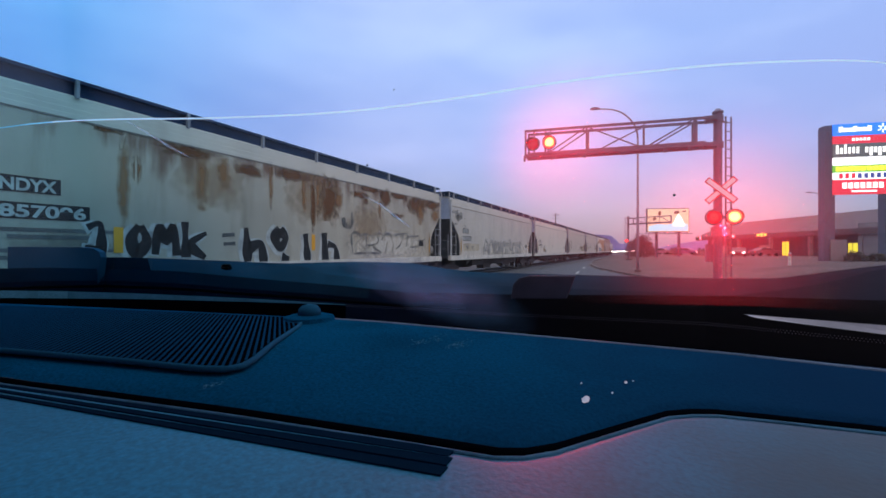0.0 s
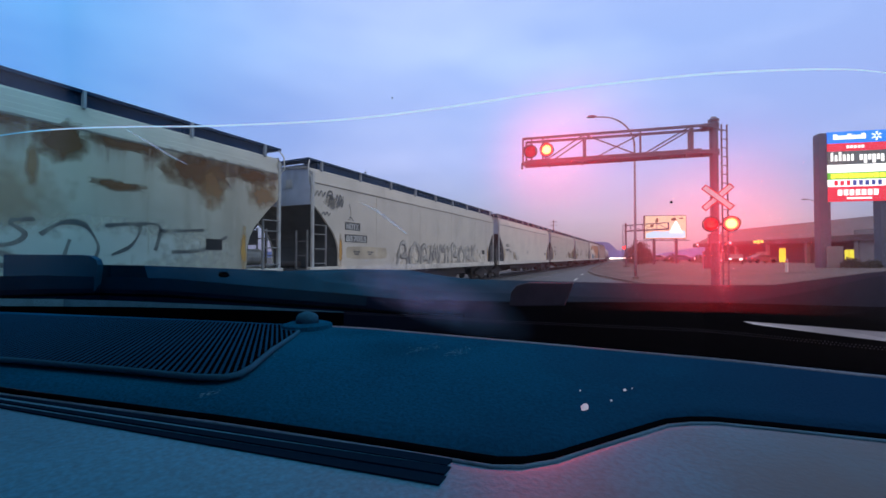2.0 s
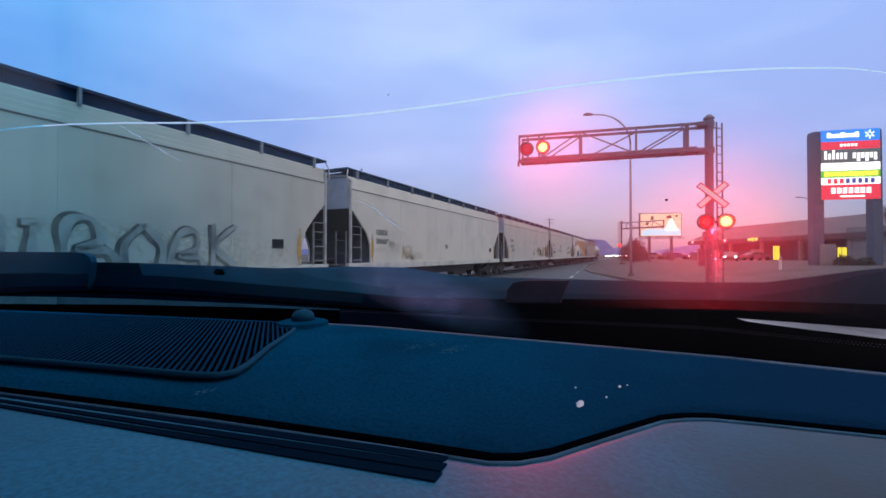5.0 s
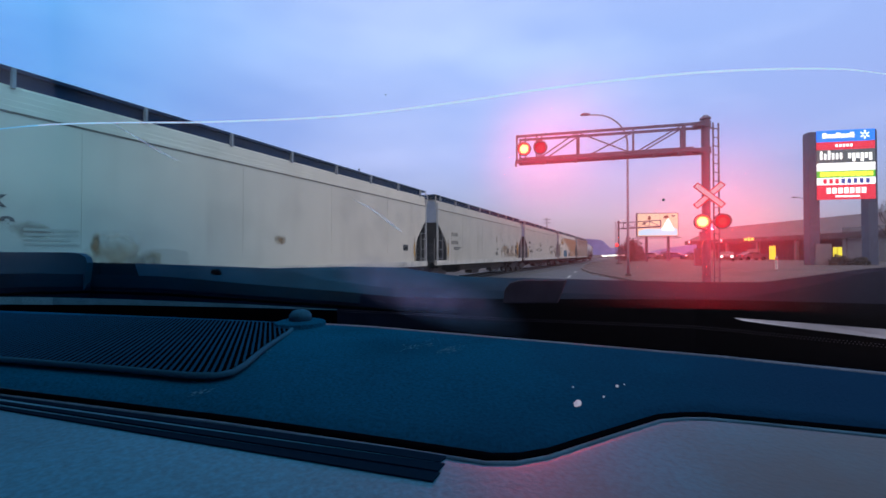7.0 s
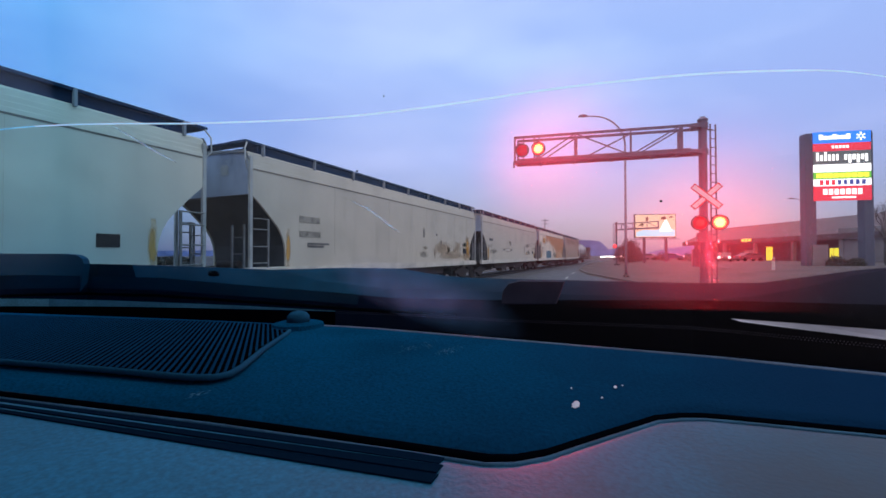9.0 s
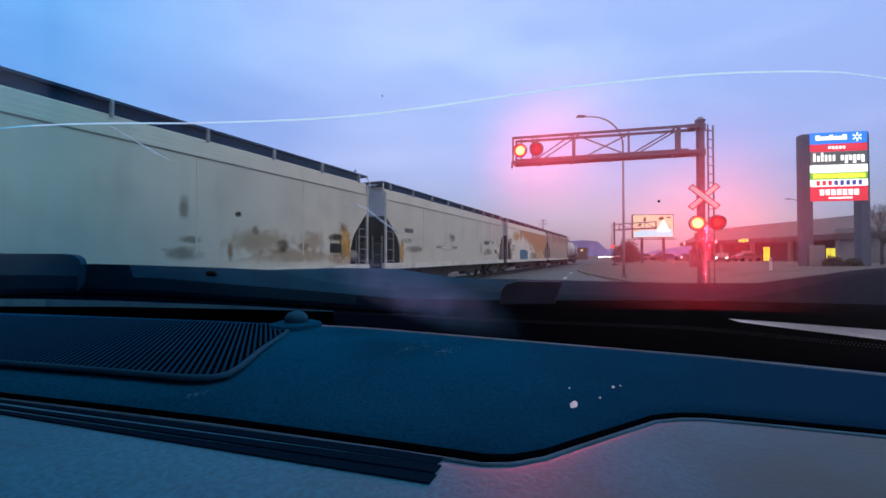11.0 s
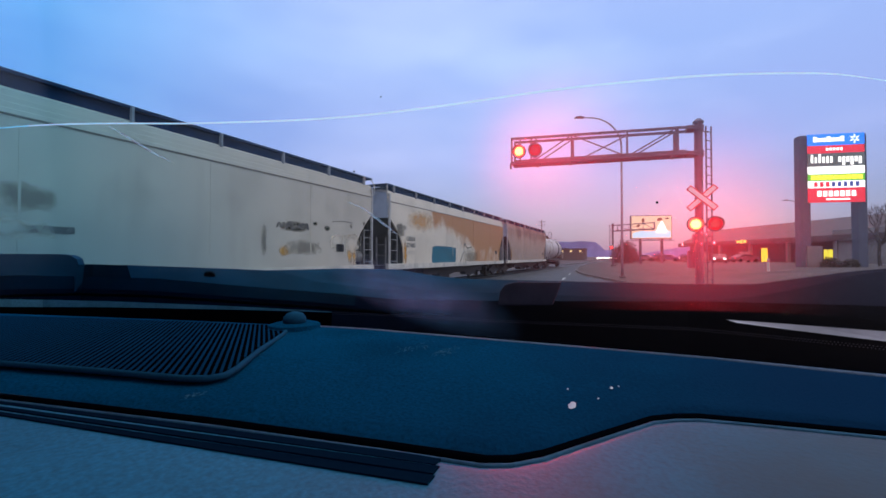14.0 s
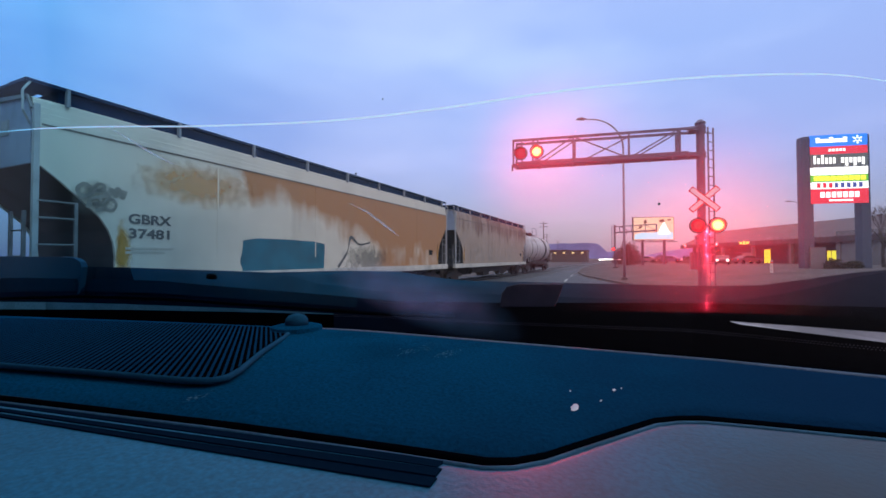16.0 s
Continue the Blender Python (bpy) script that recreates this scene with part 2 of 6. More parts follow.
M["rubber"] = mat("black_rubber", (0.0012, 0.0018, 0.003), 0.9, stain=0.1, spec=0.0)
# bluer light on the left is put into the hood colour
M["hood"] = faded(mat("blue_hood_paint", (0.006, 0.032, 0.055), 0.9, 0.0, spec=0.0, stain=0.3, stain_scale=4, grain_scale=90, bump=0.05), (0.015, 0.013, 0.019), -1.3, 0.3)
M["hood_dark"] = mat("grey_hood_plastic", (0.006, 0.010, 0.014), 0.9, stain=0.2, spec=0.0)
M["hood_grey"] = mat("wiper_cover_plastic", (0.045, 0.038, 0.055), 0.8, spec=0.1, stain=0.3, stain_scale=20)
M["frit_dot"] = mat("printed_dot", (0.10, 0.085, 0.10), 0.6, spec=0.2, stain=0.1)
M["dull_strip"] = mat("dull_pale_strip", (0.36, 0.31, 0.325), 0.6, stain=0.3, stain_scale=12)
M["silver"] = mat("pale_trim", (0.42, 0.42, 0.42), 0.35, stain=0.1)
M["cab"] = mat("cab_lining", (0.05, 0.05, 0.055), 0.9, stain=0.1)
# unlit lens given a faint red glow of its own
M["red_lens"] = mat("dark_red_lens", (0.22, 0.006, 0.010), 0.25, stain=0.05, emit=0.12, emit_colour=(1, 0.02, 0.03))
M["lit_lens"] = mat("lit_signal", (1.0, 0.1, 0.05), 0.3, emit=12.0, emit_colour=(1.0, 0.03, 0.015))
M["lit_core"] = mat("lit_core", (1.0, 0.8, 0.3), 0.3, emit=5.0, emit_colour=(1.0, 0.62, 0.10))
M["cross_white"] = mat("crossbuck_white", (0.75, 0.72, 0.70), 0.5, stain=0.1)
M["cross_red"] = mat("crossbuck_red", (0.55, 0.03, 0.03), 0.5, stain=0.1)
M["pylon"] = mat("pylon_cladding", (0.07, 0.075, 0.105), 0.6, stain=0.1)
M["wall"] = mat("building_wall", (0.075, 0.052, 0.055), 0.85, stain=0.2, stain_scale=0.4)
M["wall_pale"] = mat("pale_wall", (0.22, 0.18, 0.17), 0.85, stain=0.2, stain_scale=0.4)
M["roof"] = mat("building_roof", (0.095, 0.052, 0.052), 0.8, stain=0.2, stain_scale=0.3)
M["bark"] = mat("bark", (0.07, 0.05, 0.045), 0.9, stain=0.2)
M["twig"] = mat("twig", (0.10, 0.06, 0.06), 0.9, stain=0.2)
M["bush"] = mat("bush_leaf", (0.06, 0.05, 0.035), 0.9, stain=0.3, stain_scale=1.0)
M["hill"] = mat("hill_in_haze", (0.26, 0.30, 0.56), 1.0, grain=0.2, grain_scale=0.05, stain=0.3, stain_scale=0.01, bump=0)
M["wood"] = mat("utility_pole_wood", (0.10, 0.075, 0.06), 0.9, stain=0.2)
M["dust"] = mat("pale_dust", (0.45, 0.47, 0.48), 0.95, stain=0.1)


def hazy_glass(name, haze, rough, ior):
    """Dusty windscreen glass: clear, with a little of the light scattered forwards; dimmer, bluer light towards its
    side edge is put into its colour.
    """
    m = bpy.data.materials.new(name)
    m.use_nodes = True
    n, l = m.node_tree.nodes, m.node_tree.links
    n.remove(n["Principled BSDF"])
    clear, blur, mix = n.new("ShaderNodeBsdfTransparent"), n.new("ShaderNodeBsdfRefraction"), n.new("ShaderNodeMixShader")
    blur.inputs["Roughness"].default_value, blur.inputs["IOR"].default_value = rough, ior
    tc, dust, amount = n.new("ShaderNodeTexCoord"), n.new("ShaderNodeTexNoise"), n.new("ShaderNodeMapRange")
    dust.inputs["Scale"].default_value, dust.inputs["Detail"].default_value = 5.0, 4
    amount.inputs[3].default_value, amount.inputs[4].default_value = haze * 0.6, haze * 1.4
    l.new(tc.outputs["Object"], dust.inputs["Vector"])
    l.new(dust.outputs["Fac"], amount.inputs[0])
    l.new(amount.outputs[0], mix.inputs[0])
    # light falloff towards the side, put into the glass colour
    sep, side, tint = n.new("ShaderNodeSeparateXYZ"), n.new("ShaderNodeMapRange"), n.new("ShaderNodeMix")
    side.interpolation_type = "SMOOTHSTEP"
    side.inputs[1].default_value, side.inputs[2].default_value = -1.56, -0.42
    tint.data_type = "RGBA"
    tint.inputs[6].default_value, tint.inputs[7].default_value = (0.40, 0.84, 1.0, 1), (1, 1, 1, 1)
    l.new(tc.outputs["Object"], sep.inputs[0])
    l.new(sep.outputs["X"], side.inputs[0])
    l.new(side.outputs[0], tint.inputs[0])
    # darker and bluer low in the side corner
    depth, rest, corner, darkened = n.new("ShaderNodeMapRange"), n.new("ShaderNodeMapRange"), n.new("ShaderNodeMath"), n.new("ShaderNodeMix")
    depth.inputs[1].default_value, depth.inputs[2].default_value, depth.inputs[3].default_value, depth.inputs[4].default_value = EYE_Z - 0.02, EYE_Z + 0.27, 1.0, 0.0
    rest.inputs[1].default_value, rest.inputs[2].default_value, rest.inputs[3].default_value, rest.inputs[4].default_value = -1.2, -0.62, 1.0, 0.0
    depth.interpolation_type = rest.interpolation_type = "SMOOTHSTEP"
    corner.operation, darkened.data_type, darkened.blend_type = "MULTIPLY", "RGBA", "MULTIPLY"
    darkened.inputs[7].default_value = (0.60, 0.70, 0.78, 1)
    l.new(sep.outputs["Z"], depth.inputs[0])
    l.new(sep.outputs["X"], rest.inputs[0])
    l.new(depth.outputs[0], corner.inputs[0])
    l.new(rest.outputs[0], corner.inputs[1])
    l.new(corner.outputs[0], darkened.inputs[0])
    l.new(tint.outputs[2], darkened.inputs[6])
    l.new(darkened.outputs[2], clear.inputs["Color"])
    l.new(clear.outputs[0], mix.inputs[1])
    l.new(blur.outputs[0], mix.inputs[2])
    # wiper grooves scatter a little of the light up and down
    streak, rand, power, sign, tilt, norm, both = n.new("ShaderNodeBsdfRefraction"), n.new("ShaderNodeTexWhiteNoise"), n.new("ShaderNodeMath"), n.new("ShaderNodeMath"), n.new("ShaderNodeCombineXYZ"), n.new("ShaderNodeVectorMath"), n.new("ShaderNodeMixShader")
    streak.inputs["Roughness"].default_value, streak.inputs["IOR"].default_value = 0.075, ior
    l.new(tc.outputs["Object"], rand.inputs["Vector"])
    power.operation, power.inputs[1].default_value = "POWER", 2.4
    l.new(rand.outputs["Value"], power.inputs[0])
    sign.operation, sign.inputs[1].default_value, sign.inputs[2].default_value = "MULTIPLY_ADD", GROOVE, 0.0
    l.new(power.outputs[0], sign.inputs[0])
    tilt.inputs[0].default_value, tilt.inputs[1].default_value = -0.54, -0.84
    l.new(sign.outputs[0], tilt.inputs[2])
    norm.operation = "NORMALIZE"
    l.new(tilt.outputs[0], norm.inputs[0])
    l.new(norm.outputs[0], streak.inputs["Normal"])
    low = n.new("ShaderNodeMapRange")
    low.inputs[1].default_value, low.inputs[2].default_value, low.inputs[3].default_value, low.inputs[4].default_value = EYE_Z + 0.03, EYE_Z + 0.08, 0.016, 0.0
    l.new(sep.outputs["Z"], low.inputs[0])
    sweep, share = n.new("ShaderNodeMapRange"), n.new("ShaderNodeMath")
    sweep.inputs[1].default_value, sweep.inputs[2].default_value = -0.04, 0.04
    share.operation = "MULTIPLY"
    l.new(sep.outputs["X"], sweep.inputs[0])
    l.new(low.outputs[0], share.inputs[0])
    l.new(sweep.outputs[0], share.inputs[1])
    l.new(share.outputs[0], both.inputs[0])
    l.new(mix.outputs[0], both.inputs[1])
    l.new(streak.outputs[0], both.inputs[2])
    l.new(both.outputs[0], n["Material Output"].inputs["Surface"])
    return m


GROOVE = 0.95


def film_of(name, colour, amount, soft=False):
    """A thin film, a scratch or a painted reflection on glass, lit from both sides."""
    m = bpy.data.materials.new(name)
    m.use_nodes = True
    n, l = m.node_tree.nodes, m.node_tree.links
    n.remove(n["Principled BSDF"])
    clear, a, b = n.new("ShaderNodeBsdfTransparent"), n.new("ShaderNodeBsdfTranslucent"), n.new("ShaderNodeBsdfDiffuse")
    both, mix = n.new("ShaderNodeMixShader"), n.new("ShaderNodeMixShader")
    a.inputs["Color"].default_value = b.inputs["Color"].default_value = (*colour, 1)
    both.inputs[0].default_value = 0.3
    tc, dust, amt = n.new("ShaderNodeTexCoord"), n.new("ShaderNodeTexNoise"), n.new("ShaderNodeMapRange")
    dust.inputs["Scale"].default_value, dust.inputs["Detail"].default_value = 22.0, 5
    amt.inputs[1].default_value, amt.inputs[2].default_value = 0.3, 0.7
    amt.inputs[3].default_value, amt.inputs[4].default_value = amount * 0.5, amount * 1.5
    l.new(tc.outputs["Object"], dust.inputs["Vector"])
    l.new(dust.outputs["Fac"], amt.inputs[0])
    if soft:
        off, flat, far, fade, mul = n.new("ShaderNodeVectorMath"), n.new("ShaderNodeVectorMath"), n.new("ShaderNodeVectorMath"), n.new("ShaderNodeMapRange"), n.new("ShaderNodeMath")
        off.operation, flat.operation, far.operation, mul.operation = "SUBTRACT", "MULTIPLY", "LENGTH", "MULTIPLY"
        off.inputs[1].default_value, flat.inputs[1].default_value = (0.5, 0.5, 0.5), (1, 0, 1)
        fade.inputs[1].default_value, fade.inputs[2].default_value, fade.inputs[3].default_value, fade.inputs[4].default_value = 0.12, 0.5, 1.0, 0.0
        l.new(tc.outputs["Generated"], off.inputs[0])
        l.new(off.outputs[0], flat.inputs[0])
        l.new(flat.outputs[0], far.inputs[0])
        l.new(far.outputs["Value"], fade.inputs[0])
        l.new(fade.outputs[0], mul.inputs[0])
        l.new(amt.outputs[0], mul.inputs[1])
        l.new(mul.outputs[0], mix.inputs[0])
    else:
        l.new(amt.outputs[0], mix.inputs[0])
    l.new(a.outputs[0], both.inputs[1])
    l.new(b.outputs[0], both.inputs[2])
    l.new(clear.outputs[0], mix.inputs[1])
    l.new(both.outputs[0], mix.inputs[2])
    l.new(mix.outputs[0], n["Material Output"].inputs["Surface"])
    return m


def soft_stain(name, colour, strength=0.9):
    """A stain that fades out towards its edge and breaks up into blotches."""
    m = bpy.data.materials.new(name)
    m.use_nodes = True
    n, l = m.node_tree.nodes, m.node_tree.links
    n.remove(n["Principled BSDF"])
    clear, paint, mix = n.new("ShaderNodeBsdfTransparent"), n.new("ShaderNodeBsdfDiffuse"), n.new("ShaderNodeMixShader")
    paint.inputs["Color"].default_value = (*colour, 1)
    tc, off, length = n.new("ShaderNodeTexCoord"), n.new("ShaderNodeVectorMath"), n.new("ShaderNodeVectorMath")
    off.operation, length.operation = "SUBTRACT", "LENGTH"
    off.inputs[1].default_value = (0.5, 0.5, 0.5)
    flat = n.new("ShaderNodeVectorMath")
    flat.operation = "MULTIPLY"
    flat.inputs[1].default_value = (0, 1, 1)
    l.new(tc.outputs["Generated"], off.inputs[0])
    l.new(off.outputs[0], flat.inputs[0])
    l.new(flat.outputs[0], length.inputs[0])
    blot = n.new("ShaderNodeTexNoise")
    blot.inputs["Scale"].default_value, blot.inputs["Detail"].default_value = 4.5, 6
    l.new(tc.outputs["Object"], blot.inputs["Vector"])
    add = n.new("ShaderNodeMath")
    add.operation = "MULTIPLY_ADD"
    add.inputs[1].default_value, add.inputs[2].default_value = 0.55, -0.28
    l.new(blot.outputs["Fac"], add.inputs[0])
    tot = n.new("ShaderNodeMath")
    l.new(length.outputs["Value"], tot.inputs[0])
    l.new(add.outputs[0], tot.inputs[1])
    fade = n.new("ShaderNodeMapRange")
    fade.inputs[1].default_value, fade.inputs[2].default_value = 0.18, 0.47
    fade.inputs[3].default_value, fade.inputs[4].default_value = strength, 0.0
    l.new(tot.outputs[0], fade.inputs[0])
    l.new(fade.outputs[0], mix.inputs[0])
    l.new(clear.outputs[0], mix.inputs[1])
    l.new(paint.outputs[0], mix.inputs[2])
    l.new(mix.outputs[0], n["Material Output"].inputs["Surface"])
    return m


M["yellow_stain"] = soft_stain("ochre_stain", (0.56, 0.30, 0.075), 0.8)
M["deep_rust"] = soft_stain("deep_rust", (0.145, 0.066, 0.032), 0.9)
M["brown_film"] = soft_stain("brown_film", (0.30, 0.18, 0.09), 0.42)
M["black_stain"] = soft_stain("black_stain", (0.035, 0.04, 0.03), 0.9)
M["rust_spot"] = soft_stain("rust_spot", (0.26, 0.17, 0.10), 0.7)
M["rust_run"] = soft_stain("rust_run", (0.27, 0.14, 0.065), 0.7)
M["faded_black"] = mat("faded_black_spray", (0.085, 0.08, 0.07), 0.7, stain=0.5, stain_scale=2.5, tint=(0.3, 0.26, 0.19))
M["soft_grey"] = soft_stain("grey_smudge", (0.17, 0.165, 0.14), 0.55)
M["faint_ink"] = mat("faint_graffiti", (0.45, 0.36, 0.28), 0.8, stain=0.4, stain_scale=3)
M["groove"] = mat("groove_shade", (0.002, 0.010, 0.022), 0.9, stain=0.1, spec=0.0)
M["soft_orange"] = soft_stain("orange_stain", (0.55, 0.28, 0.09), 0.55)
M["soft_pale"] = soft_stain("pale_overpaint", (0.66, 0.60, 0.48), 0.8)
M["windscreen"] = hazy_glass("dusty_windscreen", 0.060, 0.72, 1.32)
M["reflection"] = film_of("painted_reflection", (0.24, 0.50, 0.80), 0.2, True)
M["scratch"] = film_of("windscreen_scratch", (0.40, 0.90, 1.0), 0.26)
M["crack"] = film_of("glass_crack", (0.52, 0.93, 1.0), 2.0)


def glow(name, colour, strength):
    return mat(name, colour, 0.5, stain=0.15, stain_scale=3, bump=0, emit=strength, emit_colour=colour)


G = {"blue": glow("sign_blue", (0.02, 0.20, 0.85), 0.9), "red": glow("sign_red", (0.75, 0.03, 0.05), 0.75), "white": glow("sign_white", (1.0, 0.98, 0.92), 1.1),
     "grey": glow("sign_grey", (0.10, 0.11, 0.10), 0.6), "green": glow("sign_green", (0.10, 0.42, 0.03), 0.9), "yellow": glow("sign_yellow", (0.95, 0.80, 0.05), 1.0),
     "poster": glow("poster_wash", (0.74, 0.72, 0.46), 0.40), "cyan": glow("sign_cyan", (0.36, 0.78, 0.90), 0.6), "cream": glow("sign_cream", (0.92, 0.74, 0.28), 0.8), "warm": glow("warm_window", (1.0, 0.55, 0.16), 1.6),
     "head": glow("headlight_glow", (1.0, 0.95, 0.85), 6.0), "tail": glow("tail_glow", (1.0, 0.03, 0.03), 5.0), "amber": glow("amber_glow", (1.0, 0.6, 0.15), 4.0),
     "flare": glow("pink_lamp_glow", (1.0, 0.20, 0.22), 5.0), "amber_dim": glow("amber_sign_glow", (0.95, 0.62, 0.10), 1.1), "navy": glow("sign_navy", (0.05, 0.08, 0.3), 0.6)}


# ---------------------------------------------------------------- mesh helpers
class Geo:
    """Points and faces of one mesh."""

    def __init__(self):
        self.v, self.f = [], []

    def add(self, v, f):
        k = len(self.v)
        self.v += [tuple(p) for p in v]
        self.f += [tuple(i + k for i in q) for q in f]
        return self

    def box(self, c, s, m=None):
        x, y, z = (a / 2 for a in s)
        pts = [Vector((i * x, j * y, k * z)) for i in (-1, 1) for j in (-1, 1) for k in (-1, 1)]
        pts = [(m @ p if m else p) + Vector(c) for p in pts]
        return self.add(pts, [(0, 1, 3, 2), (4, 6, 7, 5), (0, 4, 5, 1), (2, 3, 7, 6), (0, 2, 6, 4), (1, 5, 7, 3)])

    def beam(self, a, b, w, h=None):
        """A bar of rectangular section from a to b."""
        a, b = Vector(a), Vector(b)
        d = (b - a).normalized()
        side = d.cross(Vector((0, 0, 1)))
        side = side.normalized() if side.length > 1e-4 else Vector((1, 0, 0))
        up = side.cross(d)
        h = h or w
        pts = [p + side * (i * w / 2) + up * (j * h / 2) for p in (a, b) for i, j in ((-1, -1), (1, -1), (1, 1), (-1, 1))]
        return self.add(pts, [(0, 3, 2, 1), (4, 5, 6, 7)] + [(i, (i + 1) % 4, 4 + (i + 1) % 4, 4 + i) for i in range(4)])

    def tube(self, pts, r, n=10, ends=True):
        """A round bar along points; r may be a list."""
        pts = [Vector(p) for p in pts]
        rs = r if isinstance(r, (list, tuple)) else [r] * len(pts)
        rings = []
        ref = None
        for i, p in enumerate(pts):
            d = (pts[min(i + 1, len(pts) - 1)] - pts[max(i - 1, 0)]).normalized()
            if ref is None:
                ref = d.orthogonal().normalized()
            ref = (ref - d * ref.dot(d)).normalized()
            o = d.cross(ref)
            rings.append([p + (ref * math.cos(2 * math.pi * k / n) + o * math.sin(2 * math.pi * k / n)) * rs[i] for k in range(n)])
        v = [p for ring in rings for p in ring]
        f = [(i * n + k, i * n + (k + 1) % n, (i + 1) * n + (k + 1) % n, (i + 1) * n + k) for i in range(len(pts) - 1) for k in range(n)]
        if ends:
            f += [tuple(range(n))[::-1], tuple(range((len(pts) - 1) * n, len(pts) * n))]
        return self.add(v, f)

    def prism(self, poly, lo, hi, axis="x"):
        """A flat outline pushed along one axis. poly: (y, z) for x, (x, z) for y, (x, y) for z."""
        n = len(poly)
        put = {"x": lambda q, a: (a, q[0], q[1]), "y": lambda q, a: (q[0], a, q[1]), "z": lambda q, a: (q[0], q[1], a)}[axis]
        v = [put(q, lo) for q in poly] + [put(q, hi) for q in poly]
        return self.add(v, [tuple(range(n))[::-1], tuple(range(n, 2 * n))] + [(i, (i + 1) % n, n + (i + 1) % n, n + i) for i in range(n)])

    def sheet(self, fn, us, vs):
        nu, nv = len(us), len(vs)
        return self.add([fn(a, b) for a in us for b in vs], [(i * nv + j, (i + 1) * nv + j, (i + 1) * nv + j + 1, i * nv + j + 1) for i in range(nu - 1) for j in range(nv - 1)])

    def mesh(self, name, material, smooth=False):
        me = bpy.data.meshes.new(name)
        me.from_pydata(self.v, [], self.f)
        bm = bmesh.new()
        bm.from_mesh(me)
        bmesh.ops.recalc_face_normals(bm, faces=bm.faces)
        bm.to_mesh(me)
        bm.free()
        me.materials.append(material)
        if smooth:
            me.shade_smooth()
        return me


def part(name, geo, material, parent=None, label="", smooth=False, bevel=0.0):
    ob = new(name, geo.mesh(name, material, smooth))
    ob.parent = parent
    if label:
        tagged(ob, label)
    if bevel:
        md = ob.modifiers.new("bevel", "BEVEL")
        md.width, md.segments, md.limit_method, md.angle_limit = bevel, 2, "ANGLE", radians(40)
    return ob


def thing(name, m, label, category, group="", kind=""):
    ob = new(name)
    ob.matrix_world = m
    return tagged(ob, label, category, group, kind)


def lettering(text, size, m, material, parent, name="lettering", label="", depth=0.002, bold=0.0):
    cu = bpy.data.curves.new(name, "FONT")
    cu.body, cu.size, cu.extrude, cu.align_x, cu.offset = text, size, depth, "LEFT", bold
    tmp = bpy.data.objects.new(name, cu)
    scene.collection.objects.link(tmp)
    bpy.context.view_layer.update()
    me = bpy.data.meshes.new_from_object(tmp.evaluated_get(bpy.context.evaluated_depsgraph_get()))
    bpy.data.objects.remove(tmp)
    me.materials.clear()
    me.materials.append(material)
    ob = new(name, me)
    ob.parent = parent
    ob.matrix_basis = m
    if label:
        tagged(ob, label)
    return ob


TRACK = pose(0, 0, 0, 0, 0, -TH)      # x to the right of the tracks, y along them
SIDE = -9.57                           # near side of the railcars, in the tracks' frame
CENTRE = SIDE - 1.6


def along(x, y, z=0.0):
    return TRACK @ Vector((x, y, z))


# ---------------------------------------------------------------- ground, road, tracks
KERB = [(-60, 2.4), (14, 2.4), (20, 1.9), (26, 0.6), (32, -1.5), (40, -3.9), (49, -5.6), (65, -7.0), (89, -7.8), (140, -8.0), (420, -8.0)]


def kerb_x(y):
    return float(np.interp(y, [p[0] for p in KERB], [p[1] for p in KERB]))


def ground_z(x, y):
    """Height of the open ground in the tracks' frame."""
    far = min(1.0, max(0.0, (x - kerb_x(y)) / 16.0)) * min(1.0, max(0.0, (y - 2) / 12.0))
    verge = 0.12 if x > kerb_x(y) + 0.1 else -0.06
    bumps = 0.05 * noise.noise(Vector((x * 0.3, y * 0.3, 0)))
    if x < kerb_x(y) + 0.1:
        bumps = 0
    return verge + 0.55 * far * far * (3 - 2 * far) + bumps


